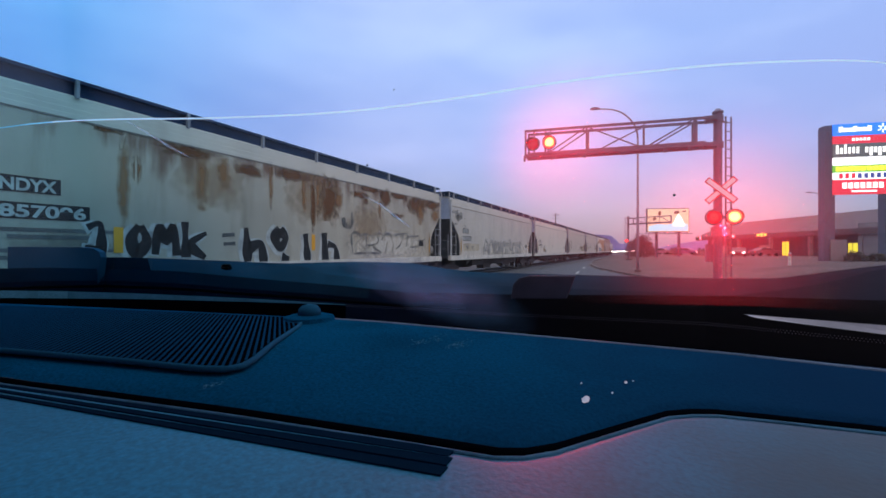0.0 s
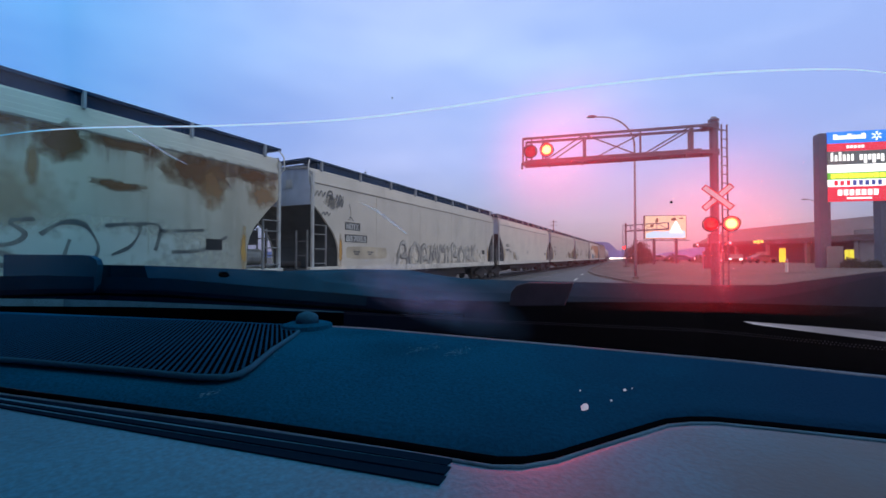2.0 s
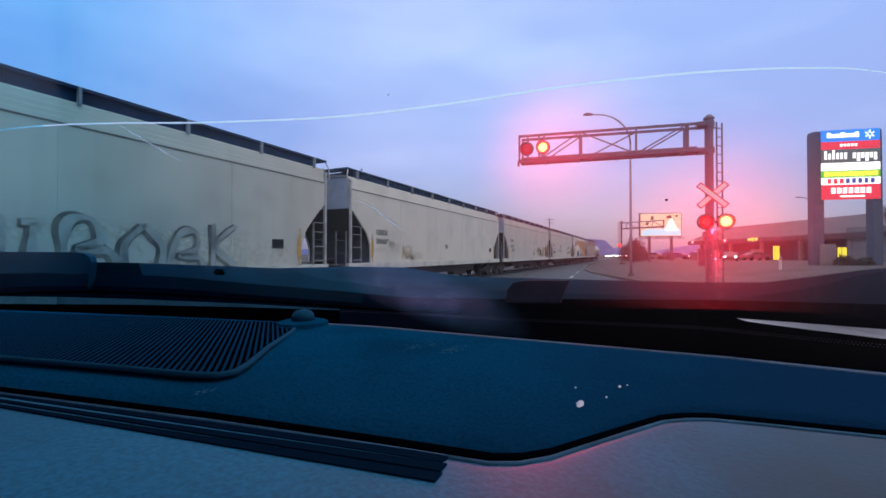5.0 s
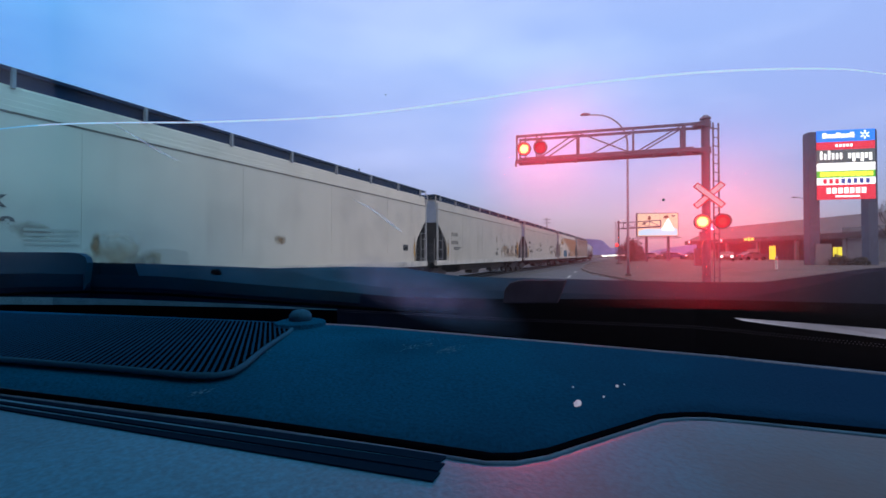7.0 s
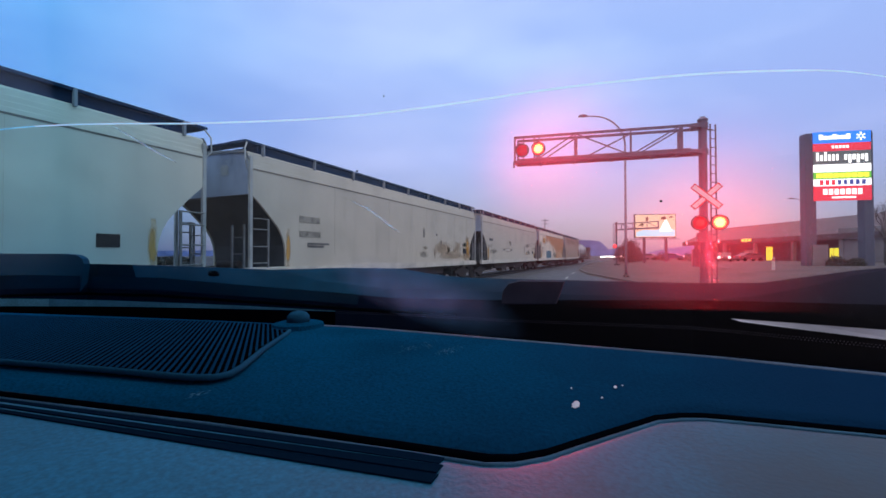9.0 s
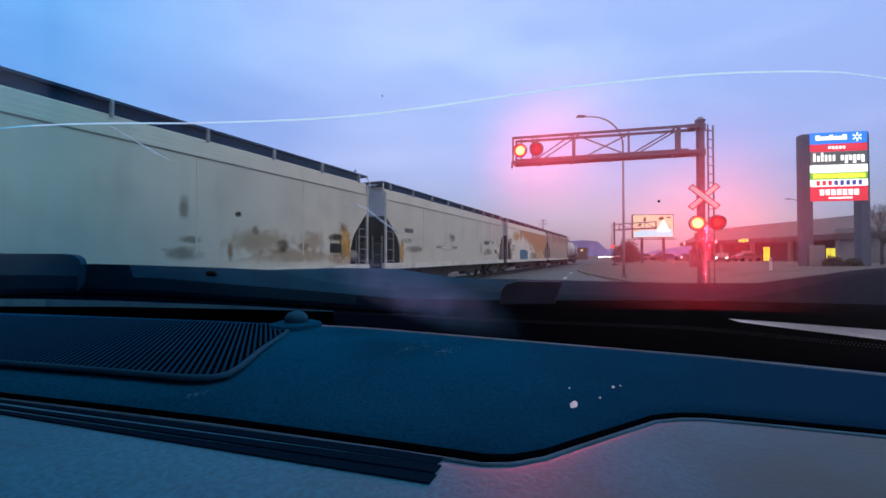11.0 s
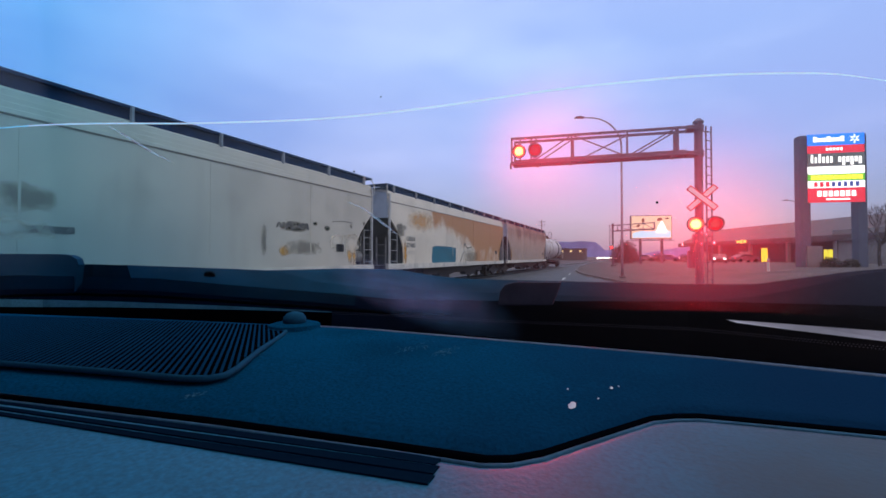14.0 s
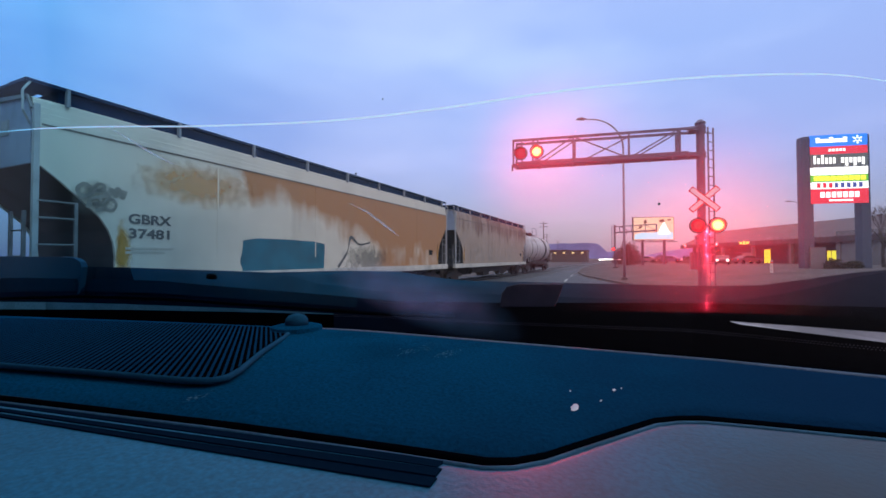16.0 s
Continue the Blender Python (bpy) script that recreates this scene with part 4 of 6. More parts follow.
def build_train():
    a = hopper(0, M["car_old"], "old cream covered hopper car with brown rust runs and graffiti", M["car_cream"], gear=True)
    marks(a, "NDYX", "857096", 2.57, 2.12, y=-7.05, panel=M["black_ink"], ink=M["white_ink"])
    bars(a, -7.05, 1.9, [(2.0, 0), (1.4, 0.1), (0, 0), (2.4, 0), (1.2, 0)], M["grey_ink"], w=0.8, h=0.07, gap=0.12)
    wash(a, -6.2, 1.6, 1.6, 0.7, M["soft_grey"], x=1.6035)
    word = [[(-5.72, 1.98), (-5.52, 2.04), (-5.50, 1.52)], [(-5.76, 1.55), (-5.42, 1.52)], [(-4.86, 2.06), (-5.0, 1.78), (-4.9, 1.48), (-4.72, 1.74), (-4.84, 2.06)], [(-4.56, 1.45), (-4.48, 2.06), (-4.34, 1.74), (-4.2, 2.10), (-4.12, 1.42)],
            [(-3.95, 2.2), (-3.92, 1.38)], [(-3.45, 1.96), (-3.82, 1.68), (-3.48, 1.36)], [(-2.40, 2.14), (-2.34, 1.24)], [(-2.3, 1.60), (-1.96, 1.70), (-1.85, 1.20)], [(-1.3, 2.14), (-1.48, 1.9), (-1.3, 1.62), (-1.12, 1.9), (-1.32, 2.14)], [(-1.25, 1.34), (-0.98, 1.28)],
            [(-0.36, 2.06), (-0.26, 1.16)], [(0.44, 2.12), (0.50, 1.16)], [(0.6, 1.74), (0.95, 1.64), (1.05, 1.12)]]
    word = [[(y - 0.18, z) for y, z in line] for line in word]
    spray(a, word[:6], 0.19, M["black_ink"], M["white_ink"], "black block letter graffiti edged in white")
    spray(a, word[6:], 0.27, M["black_ink"], M["white_ink"], "black block letter graffiti edged in white")
    spray(a, [[(-3.24, 1.92), (-2.9, 1.95)], [(-3.2, 1.70), (-2.88, 1.72)]], 0.13, M["grey_ink"])
    part("graffiti_bar", Geo().box((1.6125, -5.72, 1.75), (0.004, 0.17, 0.52)), M["yellow_ink"], a, "yellow painted bar in the graffiti")
    part("graffiti_bar", Geo().box((1.6125, -0.22, 1.79), (0.004, 0.15, 0.5)), M["yellow_ink"], a)
    # rust below the roof seam and its runs
    for y, z, w, h in ((2.06, 3.6, 1.21, 0.26), (2.66, 3.88, 1.26, 0.26), (3.68, 3.7, 0.88, 0.82), (4.61, 3.85, 1.65, 0.3), (6.2, 3.64, 1.98, 0.94), (7.67, 3.8, 1.32, 0.53), (4.56, 3.0, 0.93, 0.23), (0.56, 3.24, 0.97, 1.58), (-0.22, 3.06, 0.23, 1.73), (2.46, 3.38, 0.28, 0.3),
                       (-4.0, 3.84, 1.3, 0.3), (-2.5, 3.70, 1.1, 0.35), (-0.95, 3.84, 1.5, 0.38), (-5.6, 3.9, 0.5, 0.16)):
        wash(a, y, z, w, h, M["deep_rust"], x=1.6030 + 0.0002 * (hash_step(y, z) % 6), name="rust_patch", ragged=0.6)
    for y, z, w, h in ((-3.73, 3.2, 0.3, 1.5), (-3.2, 3.45, 0.34, 1.2), (-1.8, 3.35, 0.16, 1.5), (-0.6, 3.35, 0.22, 1.2), (-0.02, 3.3, 0.2, 1.2), (0.95, 3.3, 0.5, 0.9), (-5.33, 2.85, 0.26, 1.9), (-5.1, 3.25, 0.22, 0.6), (6.5, 3.3, 0.8, 1.2), (7.9, 3.3, 1.0, 0.9), (3.3, 3.2, 0.2, 0.9)):
        wash(a, y, z, w, h, M["rust_run"], x=1.6045 + 0.0002 * (hash_step(y, z) % 5), name="rust_run", ragged=0.4)
    for y, z, w, h in ((-0.3, 3.2, 2.2, 1.6), (-3.4, 3.2, 1.8, 1.4), (2.6, 2.6, 2.5, 1.6)):
        wash(a, y, z, w, h, M["brown_film"], x=1.6026, name="rust_patch", ragged=0.5)
    spray(a, [[(1.18, 2.69), (1.26, 2.44), (1.56, 2.41), (1.66, 2.64), (1.61, 2.91)]], 0.2, M["faded_black"])
    wash(a, 4.2, 1.75, 6.2, 1.3, M["soft_pale"], x=1.6045, label="pale overpaint under the outline graffiti")
    outline = [[(1.67, 1.46), (1.63, 2.12), (1.99, 2.16), (2.08, 2.07)], [(2.06, 2.05), (2.41, 2.16), (2.78, 2.09), (2.88, 2.16)], [(2.41, 2.09), (2.47, 1.77), (2.37, 1.52)], [(2.53, 1.72), (3.04, 1.78), (3.22, 1.96), (3.04, 2.16), (3.33, 2.23)], [(2.87, 1.66), (3.42, 1.43)], [(3.41, 1.96), (3.7, 2.19), (4.01, 2.18), (4.23, 1.8), (4.18, 1.51)], [(3.81, 1.89), (3.69, 1.42)], [(4.34, 2.18), (4.92, 2.23), (4.8, 1.82), (4.45, 1.6)], [(4.92, 2.26), (5.32, 2.23), (5.23, 1.7)], [(5.29, 2.13), (6.28, 2.21)], [(5.56, 1.67), (6.26, 1.74), (6.87, 2.08)], [(1.74, 1.42), (2.54, 1.45), (3.23, 1.4)]]
    spray(a, outline, 0.075, M["faded_black"])
    b = hopper(1, M["car_cream"], "cream covered hopper car with dark graffiti along the sill")
    marks(b, "NDYX", "857055", 2.57, 2.13, y=-6.9, panel=M["dark_panel"], ink=M["white_ink"])
    wash(b, -5.65, 1.72, 2.5, 0.46, M["dull_patch"], x=1.6036, label="dull overpainted patch", ragged=0.03)
    bars(b, -6.5, 1.75, [(0.6, 0), (0.4, 0.05)], M["grey_ink"], h=0.05)
    bars(b, -5.7, 1.75, [(0.6, 0), (0.4, 0.05)], M["grey_ink"], h=0.05)
    wash(b, 1.5, 1.6, 11.5, 1.3, M["soft_pale"], x=1.6032)
    graffiti(b, -3.62, 1.12, 1.06, [("loop", 0.95), ("ring", 0.95), ("loop", 0.85), ("wave", 0.9), ("arch", 0.8), ("bar", 0.5), ("loop", 0.95), ("ring", 0.8), ("loop", 0.9), ("kay", 0.8)], M["bubble_fill"], M["faded_black"], 0.15, label="pale bubble letter graffiti with dark outline")
    graffiti(b, -8.4, 3.5, 0.26, [("wave", 0.45), ("loop", 0.35), ("wave", 0.4)], M["grey_ink"], None, 0.055)
    graffiti(b, -7.8, 3.22, 0.34, [("loop", 0.35), ("wave", 0.3)], M["grey_ink"], None, 0.08)
    graffiti(b, -8.1, 2.92, 0.16, [("wave", 0.4)], M["grey_ink"], None, 0.05)
    wash(b, -7.6, 3.4, 0.8, 0.5, M["soft_grey"], x=1.6030)
    spray(b, [[(-6.75, 3.45), (-6.65, 3.2), (-6.7, 2.9)], [(-6.8, 2.88), (-6.68, 3.0), (-6.5, 2.87)]], 0.04, M["grey_ink"])
    c = hopper(2, M["car_white"], "pale covered hopper car with faded marks")
    marks(c, "GBRX", "38669", 2.36, 2.0, y=-6.95, size=0.29, ink=M["grey_ink"], wide=(0.9, 1.0))
    bars(c, -7.1, 1.8, [(1.2, 0), (1.0, 0.1)], M["car_spot"])
    wash(c, -4.9, 1.72, 0.2, 0.62, M["rust_run"], ragged=0.1)
    wash(c, -4.5, 1.7, 0.8, 0.7, M["soft_pale"], x=1.6030)
    wash(c, -0.5, 2.0, 0.45, 0.3, M["rust_spot"], ragged=0.4)
    wash(c, -3.6, 1.5, 0.9, 0.35, M["car_spot"], ragged=0.3)
    wash(c, -4.1, 1.42, 0.75, 0.4, M["soft_grey"], ragged=0.2)
    wash(c, -4.6, 1.55, 1.0, 0.55, M["brown_film"], x=1.6032, ragged=0.3)
    wash(c, -5.8, 1.98, 0.6, 0.34, M["soft_grey"], x=1.6036, ragged=0.05)
    bars(c, -5.9, 2.0, [(1.2, 0), (1.2, 0), (1.0, 0), (1.2, 0)], M["car_spot"], h=0.05)
    d = hopper(3, M["car_spot"], "pale covered hopper car with brown smudges near the sill", gear=True)
    bars(d, -6.75, 2.72, [(1.45, 0), (0, 0), (1.5, 0)], M["pale_ink"], h=0.20, gap=0.235)
    bars(d, -6.4, 1.95, [(1.6, 0), (1.2, 0)], M["grey_ink"], h=0.07)
    for y, z, w, h, m in ((4.3, 1.85, 0.6, 0.45, "black_stain"), (5.05, 1.85, 0.6, 0.25, "rust_spot"), (6.65, 2.2, 0.8, 0.32, "black_stain"), (7.05, 2.6, 0.3, 0.4, "rust_spot"), (2.8, 2.68, 0.2, 0.16, "black_stain"), (3.35, 2.27, 0.25, 0.3, "soft_grey"), (1.4, 2.75, 0.25, 0.6, "soft_grey"), (2.58, 1.72, 0.2, 0.55, "rust_run"), (1.57, 1.95, 0.6, 0.2, "soft_grey"), (5.5, 2.05, 1.2, 0.75, "brown_film"), (1.4, 1.6, 0.9, 0.35, "soft_grey"), (3.6, 1.95, 2.2, 0.7, "brown_film"), (4.9, 1.55, 4.5, 0.5, "brown_film")):
        wash(d, y, z, w, h, M[m], x=1.6030 + 0.0003 * (hash_step(y, z) % 5), name="stain", ragged=0.5)
    wash(d, 6.62, 1.83, 0.6, 0.34, M["black_ink"], x=1.6095, ragged=0.05)
    wash(d, 7.1, 1.95, 0.75, 1.5, M["yellow_stain"], x=1.6036, ragged=0.3)
    wash(d, 6.8, 1.7, 1.2, 1.1, M["brown_film"], x=1.6038, ragged=0.3)
    e = hopper(4, M["car_spot"], "pale covered hopper car with small graffiti tags", gear=True)
    bars(e, -6.95, 2.74, [(1.25, 0)], M["grey_ink"], h=0.2)
    lettering("66289", 0.30, side_pose(-7.05, 2.17, 1.607), M["grey_ink"], e)
    wash(e, -7.16, 1.75, 0.42, 1.2, M["yellow_stain"], x=1.6040, ragged=0.1)
    wash(e, 7.1, 1.75, 0.4, 1.2, M["yellow_stain"], x=1.6032, ragged=0.1)
    graffiti(e, 3.72, 2.42, 0.17, [("wave", 0.4), ("loop", 0.3), ("wave", 0.3), ("arch", 0.25)], M["faded_black"], None, 0.09, pitch=0.7)
    wash(e, 4.4, 2.5, 1.5, 0.34, M["black_stain"], x=1.6028)
    bars(e, -3.65, 2.04, [(2.7, 0)], M["grey_ink"], w=1.0, h=0.13)
    wash(e, -2.3, 2.04, 2.7, 0.4, M["soft_pale"], x=1.6112)
    wash(e, -6.0, 1.86, 1.9, 0.4, M["soft_grey"], ragged=0.3)
    stroke_part(e, [(6.1, 2.78), (6.7, 2.84), (7.26, 2.82)], 0.025)
    for y, z, w, h, m in ((4.0, 1.76, 0.4, 0.4, "yellow_stain"), (3.28, 2.05, 0.2, 0.9, "soft_grey"), (5.87, 2.55, 0.3, 0.2, "black_stain"), (5.27, 2.66, 0.25, 0.14, "black_stain"), (7.14, 2.7, 0.22, 0.2, "soft_grey"), (7.95, 2.86, 0.2, 0.2, "soft_grey"), (7.2, 2.0, 1.0, 0.8, "soft_pale"), (4.75, 1.85, 1.6, 0.5, "soft_grey"), (-1.6, 2.6, 0.9, 0.5, "soft_grey"), (6.4, 2.1, 0.8, 0.6, "soft_pale")):
        wash(e, y, z, w, h, M[m], ragged=0.5)
    f = hopper(5, M["car_orange"], "pale covered hopper car with a broad orange rust stain", M["car_white"])
    marks(f, "GBRX", "37481", 2.31, 2.0, y=-7.06, size=0.28, ink=M["grey_ink"], wide=(0.9, 0.86))
    bars(f, -7.1, 1.78, [(1.5, 0), (1.2, 0)], M["car_spot"])
    graffiti(f, -7.9, 2.78, 0.24, [("ring", 0.22), ("loop", 0.26), ("wave", 0.3)], M["pale_ink"], None, 0.08, pitch=0.6)
    graffiti(f, -7.75, 2.52, 0.24, [("loop", 0.3), ("ring", 0.2)], M["pale_ink"], None, 0.07, pitch=0.6)
    wash(f, -7.65, 2.75, 0.8, 0.75, M["soft_grey"], x=1.6032)
    wash(f, -5.6, 3.35, 3.0, 1.1, M["soft_orange"], x=1.6032)
    wash(f, -2.85, 1.57, 3.2, 1.12, M["teal_ink"], name="paint_patch", label="teal overpainted panel", ragged=0.06)
    wash(f, 1.1, 1.55, 3.2, 1.2, M["soft_grey"], x=1.6032, ragged=0.3)
    stroke_part(f, [(-0.6, 1.25), (-0.1, 1.8), (0.1, 2.35), (0.6, 2.1), (1.3, 2.2)], 0.1)
    wash(f, -7.12, 1.7, 0.34, 1.15, M["yellow_stain"], x=1.6036, ragged=0.1)
    g = hopper(6, M["car_brown"], "dull brown covered hopper car with pale graffiti")
    graffiti(g, -6.2, 1.2, 1.0, [("arch", 1.2), ("loop", 1.2), ("ring", 1.2), ("kay", 1.2), ("loop", 1.2), ("aitch", 1.2), ("ring", 1.2), ("loop", 1.2)], M["faint_ink"], None, 0.2)
    tank_car(7)


def spray(car, lines, w, ink, edge=None, label=""):
    for line in lines:
        letter(car, [line], w, ink, edge, label)


def stroke_part(car, pts, w):
    g = Geo()
    stroke(g, pts, w, 1.6095)
    part("spray_line", g, M["grey_ink"], car)


def tank_car(index):
    car = thing("tank_car", Matrix.Identity(4), "pale grey tank car with dark straps at the train's end", "freight car", "cars of the freight train")
    CARS.append((car, index))
    ys = [-7.6, -7.5, -7.25, -6.8, 3.9, 4.35, 4.6, 4.7]
    part("tank", Geo().tube([(0, y, 2.65) for y in ys], [0.25, 0.8, 1.25, 1.52, 1.52, 1.25, 0.8, 0.25], 40), M["tank"], car, smooth=True)
    for y, w in ((-6.5, 0.09), (-4.0, 0.06), (0.9, 0.45), (3.6, 0.09)):
        part("strap", Geo().tube([(0, y - w, 2.65), (0, y + w, 2.65)], 1.535, 40), M["undergear"], car, "dark steel band round the tank")
    part("dome", Geo().tube([(0, -2.4, 4.1), (0, -2.4, 4.5), (0, -2.4, 4.56)], [0.5, 0.48, 0.4], 16), M["undergear"], car)
    part("platform", Geo().box((0, -2.4, 4.2), (1.6, 2.2, 0.05)), M["undergear"], car)
    for x in (-0.8, 0.8):
        part("rail_frame", Geo().tube([(x, -3.5, 4.2), (x, -3.5, 5.0), (x, -1.3, 5.0), (x, -1.3, 4.2)], 0.03, 6), M["undergear"], car)
    part("centre_sill", Geo().box((0, -1.5, 0.98), (0.6, 14.2, 0.36)), M["undergear"], car)
    part("side_skirt", Geo().box((1.2, -1.5, 1.15), (0.12, 9.0, 0.3)), M["undergear"], car)
    for s, e in ((-1, -7.6), (1, 4.7)):
        part("cradle", Geo().box((0, e - s * 1.0, 1.3), (2.6, 0.5, 0.5)), M["undergear"], car)
        part("end_platform", Geo().box((0, e + s * 0.3, 1.18), (3.0, 0.9, 0.06)), M["undergear"], car)
        for x in (-1.45, 1.45):
            part("handrail", Geo().tube([(x, e - s * 0.1, 1.2), (x, e - s * 0.1, 2.2), (x, e + s * 0.7, 2.2), (x, e + s * 0.7, 1.2)], 0.03, 6), M["end_post"], car)
        add_bogie(car, e - s * 0.8)
        add_coupler(car, e + s * 0.9, s)


def car_y(index, s):
    """Place of a car's middle along the tracks when the train has gone s metres."""
    return LEAD + (index - 1) * PITCH - s


# ---------------------------------------------------------------- crossing signals
BULBS = []      # glowing bulbs, with the phase in which they shine


def signal_head(parent, m, phase):
    """A round flasher with backing, visor and a bulb that comes forward through the lens when lit. It faces -y."""
    h = part("signal_head", Geo().tube([(0, 0.02, 0), (0, 0.05, 0)], 0.26, 32).tube([(0, 0.05, 0), (0, 0.25, 0), (0, 0.32, 0)], [0.17, 0.17, 0.1], 16), M["black"], parent)
    h.matrix_basis = m
    part("lens", Geo().tube([(0, -0.03, 0), (0, 0.0, 0), (0, 0.02, 0)], [0.12, 0.195, 0.215], 32), M["red_lens"], h, "dark red glass lens")
    pts = [(0.23 * math.sin(a), 0.23 * math.cos(a)) for a in [radians(-110 + 10 * k) for k in range(23)]]
    v = [(x, y, z) for x, z in pts for y in (0.02, -0.2)]
    v2 = [(x * 0.97, y, z * 0.97) for x, z in pts for y in (0.02, -0.2)]
    n = len(pts)
    g = Geo().add(v + v2, [(2 * i, 2 * i + 1, 2 * i + 3, 2 * i + 2) for i in range(n - 1)] + [(2 * n + 2 * i, 2 * n + 2 * i + 2, 2 * n + 2 * i + 3, 2 * n + 2 * i + 1) for i in range(n - 1)] + [(2 * i + 1, 2 * n + 2 * i + 1, 2 * n + 2 * i + 3, 2 * i + 3) for i in range(n - 1)])
    part("visor", g, M["black"], h)
    b = part("bulb", Geo().tube([(0, -0.03, 0), (0, -0.005, 0)], [0.12, 0.14], 24), M["lit_core"], h, "glowing amber bulb")
    b2 = part("bulb", Geo().tube([(0, -0.004, 0), (0, 0.012, 0)], [0.17, 0.20], 28), M["lit_lens"], h, "glowing red bulb rim")
    BULBS.append((b, phase))
    BULBS.append((b2, phase))
    return h


def cantilever(m, label, lit=True, reach=6.35):
    """A crossing cantilever: mast, truss arm, ladder, crossbuck and flashers. The arm goes to -x, the flashers face -y."""
    s = thing("crossing_signal", m, label, "crossing signal")
    part("mast", Geo().tube([(0.08, 0, -0.2), (0.08, 0, 6.26)], 0.128, 20), M["steel"], s, smooth=False)
    part("cap", Geo().tube([(0.08, 0, 6.26), (0.08, 0, 6.31), (0.08, 0, 6.36), (0.08, 0, 6.4)], [0.17, 0.17, 0.10, 0.08], 16), M["steel"], s)
    for z in (6.08, 5.2):
        part("clamp", Geo().tube([(0.08, 0, z - 0.10), (0.08, 0, z + 0.10)], 0.165, 20).box((-0.13, 0, z), (0.3, 0.5, 0.14)), M["steel"], s)
    zt, zb = 6.07, 5.2

    def at(x, y, z):
        """The arm rises a little towards its tip."""
        return -x, y, z + (0.026 + 0.016 * (z - zb) / (zt - zb)) * x

    for y in (-0.28, 0.28):
        part("chord", Geo().beam(at(0.15, y, zt), at(reach, y, zt), 0.07, 0.085), M["steel"], s)
        part("chord", Geo().beam(at(0.15, y, zb), at(reach, y, zb), 0.08, 0.11), M["steel"], s)
        for x in (0.62, 2.15, 4.05, 5.55, reach - 0.03):
            part("upright", Geo().beam(at(x, y, zb), at(x, y, zt), 0.06), M["steel"], s)
        for x0, z0, x1, z1 in ((0.62, zt, 2.15, zb), (2.15, zb, 4.05, zt) if y < 0 else (2.15, zt, 4.05, zb), (4.05, zt, 5.55, zb)):
            part("diagonal", Geo().beam(at(x0, y, z0), at(x1, y, z1), 0.04), M["steel"], s)
    part("box_panel", Geo().box((-0.60, -0.3, 5.66), (0.12, 0.10, 0.74)), M["steel"], s)
    for x in (0.75, 1.5, 2.8, 4.1, 5.3, reach):
        part("hanger", Geo().beam(at(x, -0.32, zb - 0.2), at(x, -0.32, zb), 0.06).beam(at(x, -0.32, zb), at(x, 0.32, zb), 0.05), M["steel"], s)
    g = Geo().beam((0.34, 0.25, 0.6), (0.34, 0.25, 6.2), 0.045).beam((0.52, 0.4, 0.6), (0.52, 0.4, 6.2), 0.045)
    for k in range(18):
        g.tube([(0.34, 0.25, 0.9 + 0.3 * k), (0.52, 0.4, 0.9 + 0.3 * k)], 0.016, 6)
    for z in (1.5, 3.5, 6.0):
        g.beam((0.14, 0.1, z), (0.42, 0.32, z), 0.04)
    part("ladder", g, M["steel"], s)
    part("walkway", Geo().beam(at(0.3, 0, zb + 0.1), at(reach - 0.1, 0, zb + 0.1), 0.5, 0.04), M["steel"], s)
    part("base", Geo().tube([(0, 0, -0.3), (0, 0, 0.12)], 0.45, 20), M["kerb"], s)
    part("case", Geo().box((0.0, 0.35, 1.6), (0.45, 0.3, 0.6)), M["steel"], s)
    if lit:
        for a in (-43, 43):
            r = pose(0.13, -0.26, 3.66, 0, a)
            b = part("crossbuck_blade", Geo().box((0, 0, 0), (1.10, 0.016, 0.20)), M["cross_red"], s, "white crossbuck blade with red border")
            b.matrix_basis = r @ pose(0, -0.018 if a > 0 else 0.0, 0)
            part("blade_face", Geo().box((0, -0.0095, 0), (1.03, 0.006, 0.135)), M["cross_white"], b, "white reflective blade face")
        for x, phase in ((-0.07, 1), (0.49, 0)):
            signal_head(s, pose(x, -0.3, 2.78), phase)
        part("crossarm", Geo().tube([(-0.07, -0.02, 2.78), (0.49, -0.02, 2.78)], 0.05, 10), M["steel"], s)
        part("junction_box", Geo().box((0, -0.22, 2.3), (0.3, 0.25, 0.3)), M["steel"], s)
        for x, phase in ((-6.0, 1), (-5.38, 0)):
            signal_head(s, pose(x, -0.42, 5.78), phase)
            part("head_bracket", Geo().beam((x, -0.42 + 0.32, 5.78), (x, 0.0, 5.78), 0.06).beam((x, -0.2, 5.3), (x, -0.2, 6.3), 0.05), M["steel"], s)
    return s


